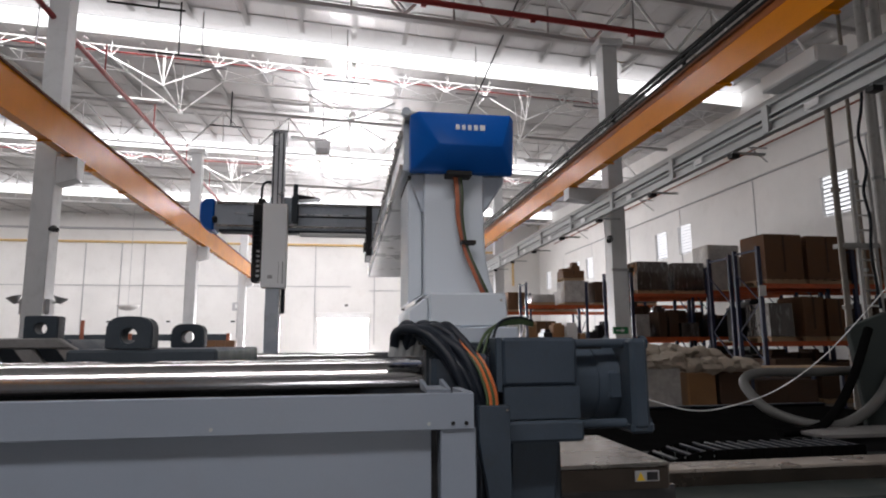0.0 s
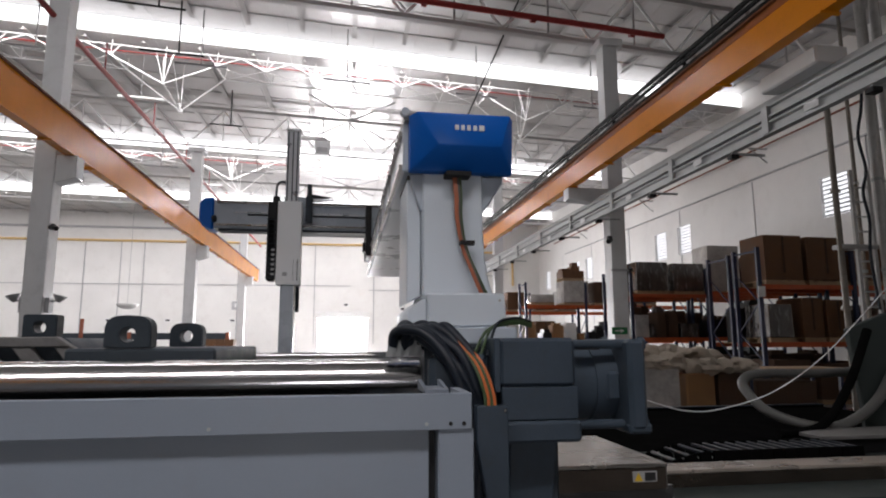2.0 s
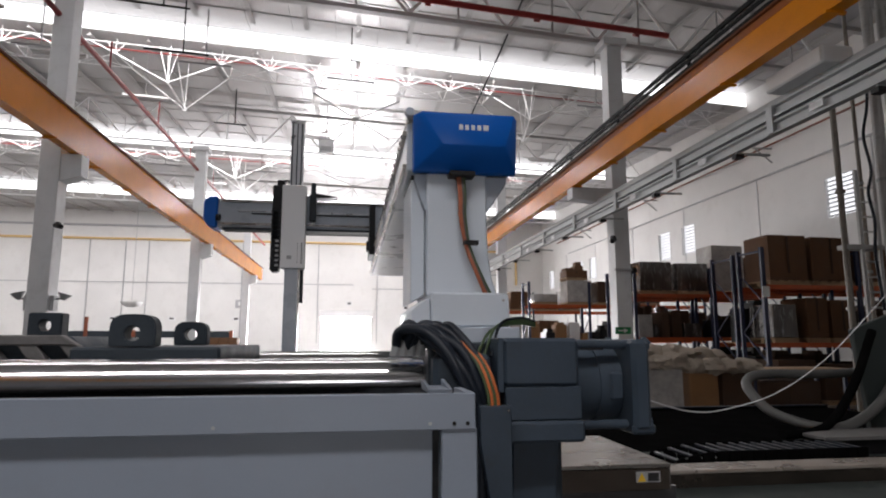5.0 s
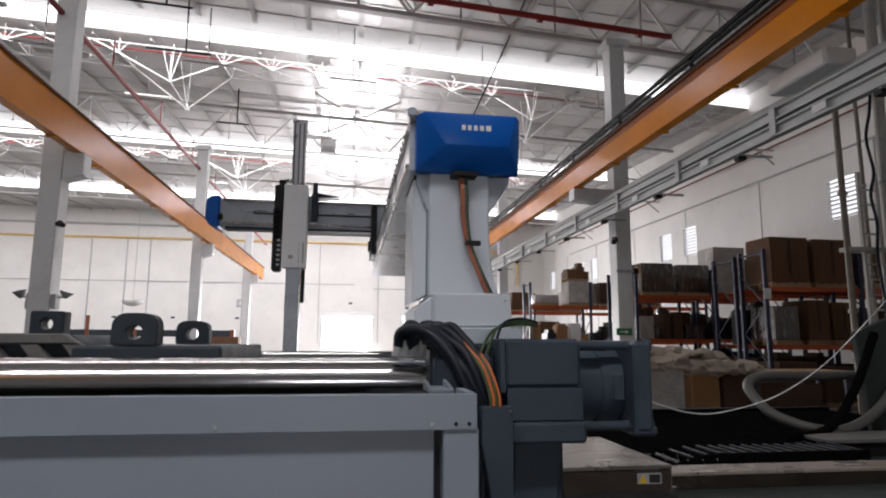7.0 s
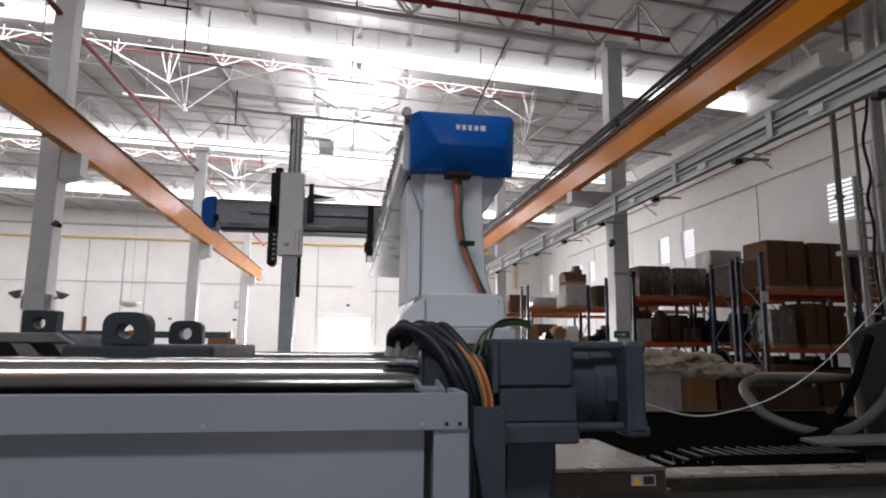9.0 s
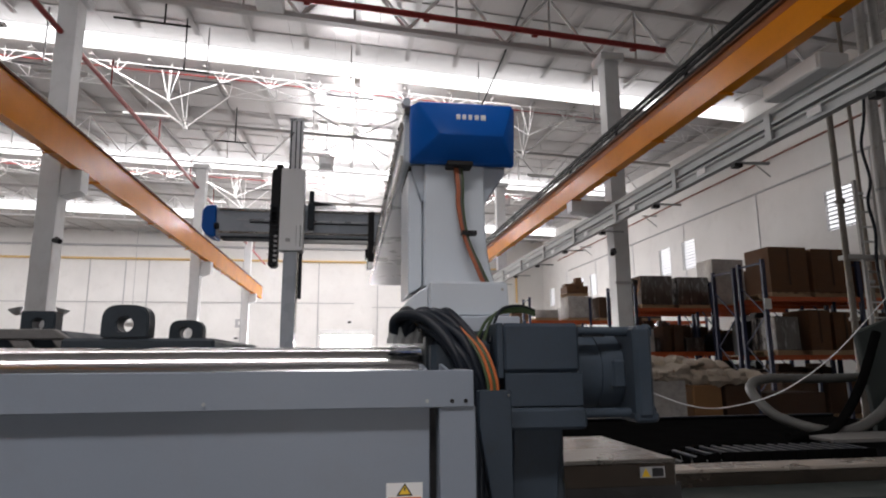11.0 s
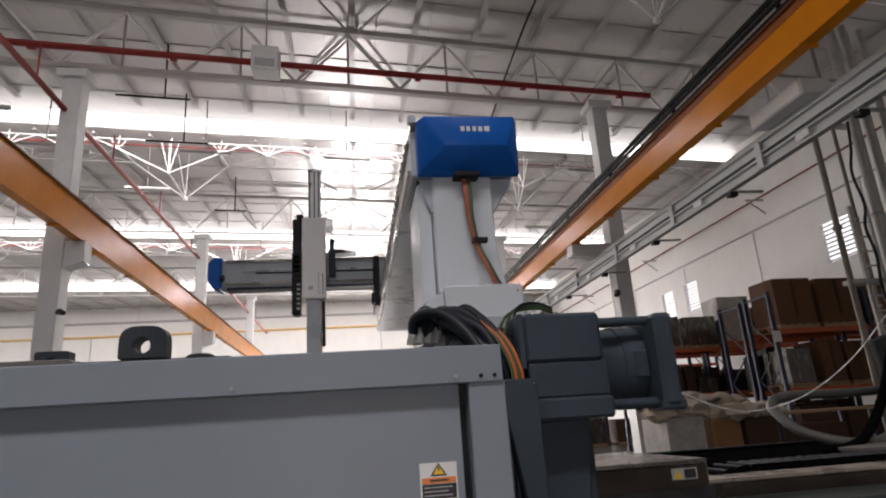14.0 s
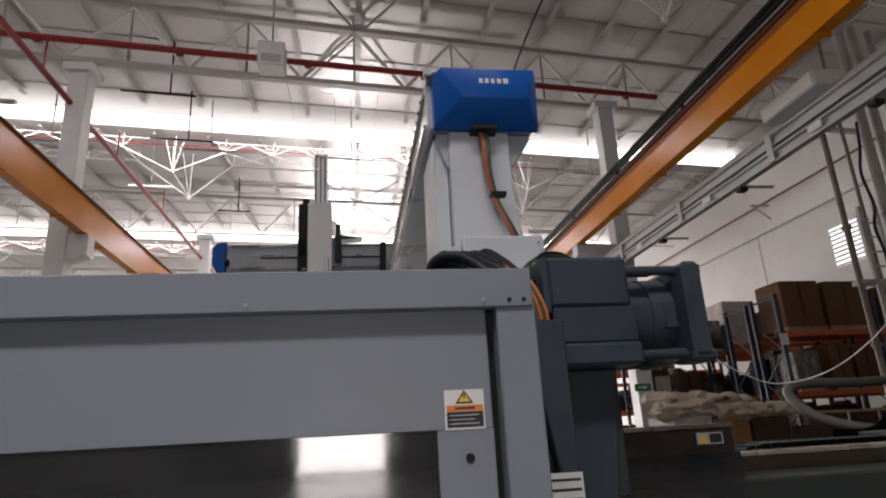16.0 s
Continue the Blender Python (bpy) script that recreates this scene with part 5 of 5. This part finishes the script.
clutter_row(12.8, 13.95, 14.1, 1.55, 0.25, 0.7, 3, "small box among mixed stock on the rack shelf", (M_CARD_DARK, M_BLACK, M_CARD, M_WRAP))
# stock at the rack foot, coloured dark for the shade down there
clutter_row(12.7, 15.3, 14.15, 0.0, 0.4, 1.2, 4, "box among stock at the foot of the rack, coloured dark for shade", (M_CARD_DARK, M_BLACK, M_CABINET))
rack(10.02, 2, 15.3, (1.55, 3.0), 3.9)
# densely packed to close off the bright wall, with shade put into its colours
SHADE_STOCK = (M_CARD_DARK, M_BLACK, M_CABINET, M_CARD_DARK, M_WRAP_DARK)
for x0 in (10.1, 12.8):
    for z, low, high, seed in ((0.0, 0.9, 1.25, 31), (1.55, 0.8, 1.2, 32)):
        clutter_row(x0, x0 + 2.55, 15.3, z, low, high, seed + int(x0), "box packed in the rear rack, coloured dark for the shade there", SHADE_STOCK, (0.01, 0.02))
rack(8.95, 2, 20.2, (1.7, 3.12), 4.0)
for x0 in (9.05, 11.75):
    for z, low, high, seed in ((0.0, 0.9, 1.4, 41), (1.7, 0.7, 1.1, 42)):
        clutter_row(x0, x0 + 2.5, 20.2, z, low, high, seed + int(x0), "box packed in the rear rack, coloured dark for the shade there", SHADE_STOCK, (0.01, 0.02, 0.2))
rack(6.6, 3, 31.5, (1.6, 3.12), 4.1)
for x, z, h, m, lab in ((6.8, 3.12, 0.5, M_WRAP, WRAP_L), (8.1, 3.12, 0.9, M_CARD, CARD_L), (9.6, 3.12, 0.7, M_CARD_DARK, CARD_L), (10.9, 3.12, 1.0, M_WRAP, WRAP_L), (6.8, 1.6, 0.7, M_CARD, CARD_L), (8.1, 1.6, 0.8, M_WRAP, WRAP_L), (9.6, 1.6, 0.9, M_CARD, CARD_L), (10.9, 1.6, 0.6, M_CARD_DARK, CARD_L)):
    pallet_load(x, 31.5, z, 1.1, 1.0, h, m, lab, m is not M_WRAP)
pallet_load(9.15, 19.0, 3.12, 1.15, 1.0, 0.95, M_WRAP_DARK, DARK_L, False)
pallet_load(10.45, 19.0, 3.12, 1.15, 1.0, 0.92, M_WRAP_DARK, DARK_L, False)
pallet_load(11.75, 19.0, 3.12, 1.2, 1.0, 1.55, M_WRAP, WRAP_L, False)
pallet_load(13.2, 19.0, 3.12, 1.2, 1.0, 1.2, M_CARD, CARD_L)
clutter_row(9.05, 11.6, 19.0, 1.7, 0.3, 0.85, 5, "box of uneven size on the rack shelf", (M_CARD_DARK, M_BLACK, M_WRAP_DARK, M_CARD_DARK, M_WRAP))
clutter_row(11.75, 14.2, 19.0, 1.7, 0.3, 0.9, 6, "box of uneven size on the rack shelf", (M_CARD_DARK, M_BLACK, M_CARD))
pallet_load(7.5, 25.5, 3.12, 1.1, 1.0, 0.35, M_WRAP, WRAP_L, False)
pallet_load(9.0, 25.5, 3.12, 1.15, 1.0, 0.95, M_WRAP, WRAP_L, False)
pallet_load(9.0, 25.55, 4.2, 1.0, 0.9, 0.3, M_CARD, CARD_L)
pallet_load(10.4, 25.5, 3.12, 1.1, 1.0, 0.9, M_CARD_DARK, CARD_L)
pallet_load(12.2, 25.5, 3.12, 1.1, 1.0, 1.1, M_WRAP_DARK, DARK_L, False)
clutter_row(7.4, 9.9, 25.5, 1.6, 0.3, 0.9, 7, "box of uneven size on the rack shelf", (M_CARD_PALE, M_WHITE, M_CARD, M_WRAP, M_BLACK))
clutter_row(10.1, 12.6, 25.5, 1.6, 0.3, 0.9, 8, "box of uneven size on the rack shelf", (M_CARD_DARK, M_CARD, M_BLACK))
clutter_row(9.0, 10.1, 25.6, 4.62, 0.08, 0.3, 9, "flat box stacked on a wrapped pallet load", (M_CARD, M_WHITE))
# floor-level cartons, darkened in colour to stand for the shade under the shelves
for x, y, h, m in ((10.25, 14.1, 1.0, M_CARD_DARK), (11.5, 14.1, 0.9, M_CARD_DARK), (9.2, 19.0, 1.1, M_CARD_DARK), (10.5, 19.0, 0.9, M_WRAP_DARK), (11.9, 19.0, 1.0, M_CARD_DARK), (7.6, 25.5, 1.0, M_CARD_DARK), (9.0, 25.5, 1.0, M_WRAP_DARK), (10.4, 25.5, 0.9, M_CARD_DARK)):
    pallet_load(x, y, 0.0, 1.1, 0.95, h, m, "carton on a pallet at the foot of the rack, coloured dark for shade", False)
g = thing("rack_tag", (10.02, 14.0, 2.6), "white paper tag hung on the rack upright", "tag")
part("paper", B(9.93, 10.12, 14.02, 14.03, 2.68, 2.95), M_WHITE, g)

# pallet boxes with sacks in front of the racks
for x, w, m in ((4.95, 0.75, M_WRAP), (5.78, 0.6, M_CARD_PALE), (6.42, 0.65, M_CARD_DARK)):
    pallet_load(x, 10.5, 0.0, w, 1.0, 0.98 if m is M_WRAP else 0.9, m, "open cardboard box on a pallet piled with sacks", False)
r = random.Random(11)
for k in range(13):
    x, y = 5.0 + 2.2 * (k % 7) / 6.5 + r.uniform(-0.06, 0.06), 10.6 + 0.35 * (k // 7) + r.uniform(0, 0.2)
    z = (1.10 if x < 6 else 1.03) + 0.16 * (k // 7) + 0.1
    bm = bmesh.new()
    bmesh.ops.create_icosphere(bm, subdivisions=3, radius=1)
    sx, sy, sz = r.uniform(0.22, 0.34), r.uniform(0.2, 0.3), r.uniform(0.13, 0.2)
    a = r.uniform(0, 6.28)
    for v in bm.verts:
        n = noise.noise(v.co * 1.7 + Vector((k * 3.1, 0, 0))) * 0.35 + noise.noise(v.co * 4.5 + Vector((0, k * 2.0, 0))) * 0.16
        p = Vector((v.co.x * sx, v.co.y * sy, v.co.z * sz)) * (1 + n)
        v.co = Vector((x + p.x * math.cos(a) - p.y * math.sin(a), y + p.x * math.sin(a) + p.y * math.cos(a), z + p.z))
    solid("sack", bm, M_SACK, "crumpled off-white sack on a box", "sack", "sacks")
tb2 = thing("work_table", (7.9, 11.2, 0), "low work table with brown cardboard offcuts", "table")
part("tabletop", B(7.3, 9.4, 10.9, 11.8, 1.02, 1.07, 0.006), M_WOOD, tb2)
for x in (7.36, 9.3):
    for y in (10.95, 11.7):
        part("leg", B(x, x + 0.06, y, y + 0.06, 0, 1.02), M_RACK_BLUE, tb2)
pallet_load(7.5, 10.95, 0.0, 1.3, 0.8, 0.7, M_CARD_DARK, "dark cardboard box under the work table")

# ---- what moves: the carriage along the arm, the telescopic upright in it ----
SLIDES = [
    (0, 0, 0),
    (0.5, 0.074, 0),
    (1, 0.149, 0),
    (1.3, 0.166, 0),
    (1.6, 0.167, 0.002),
    (2, 0.167, 0.025),
    (2.5, 0.168, 0.065),
    (3, 0.168, 0.109),
    (3.5, 0.168, 0.157),
    (4, 0.167, 0.196),
    (4.5, 0.167, 0.2),
    (7, 0.165, 0.2),
    (7.5, 0.163, 0.205),
    (8, 0.162, 0.235),
    (8.5, 0.161, 0.296),
    (9, 0.16, 0.35),
    (10, 0.16, 0.455),
    (10.6, 0.16, 0.484),
    (11.1, 0.163, 0.486),
    (11.5, 0.21, 0.485),
    (12, 0.285, 0.48),
    (12.5, 0.343, 0.477),
    (12.8, 0.345, 0.475),
    (16, 0.342, 0.472),
]


def motions():
    still = lambda dx, dz: pose(dx, 0, dz)
    walk(car, [(t, still(dx, 0)) for t, dx, dz in SLIDES])
    for ob in (ma, ch):
        walk(ob, [(t, still(dx, dz / 2)) for t, dx, dz in SLIDES])
    for ob in (hs, la, ct):
        walk(ob, [(t, still(dx, dz)) for t, dx, dz in SLIDES])


motions()
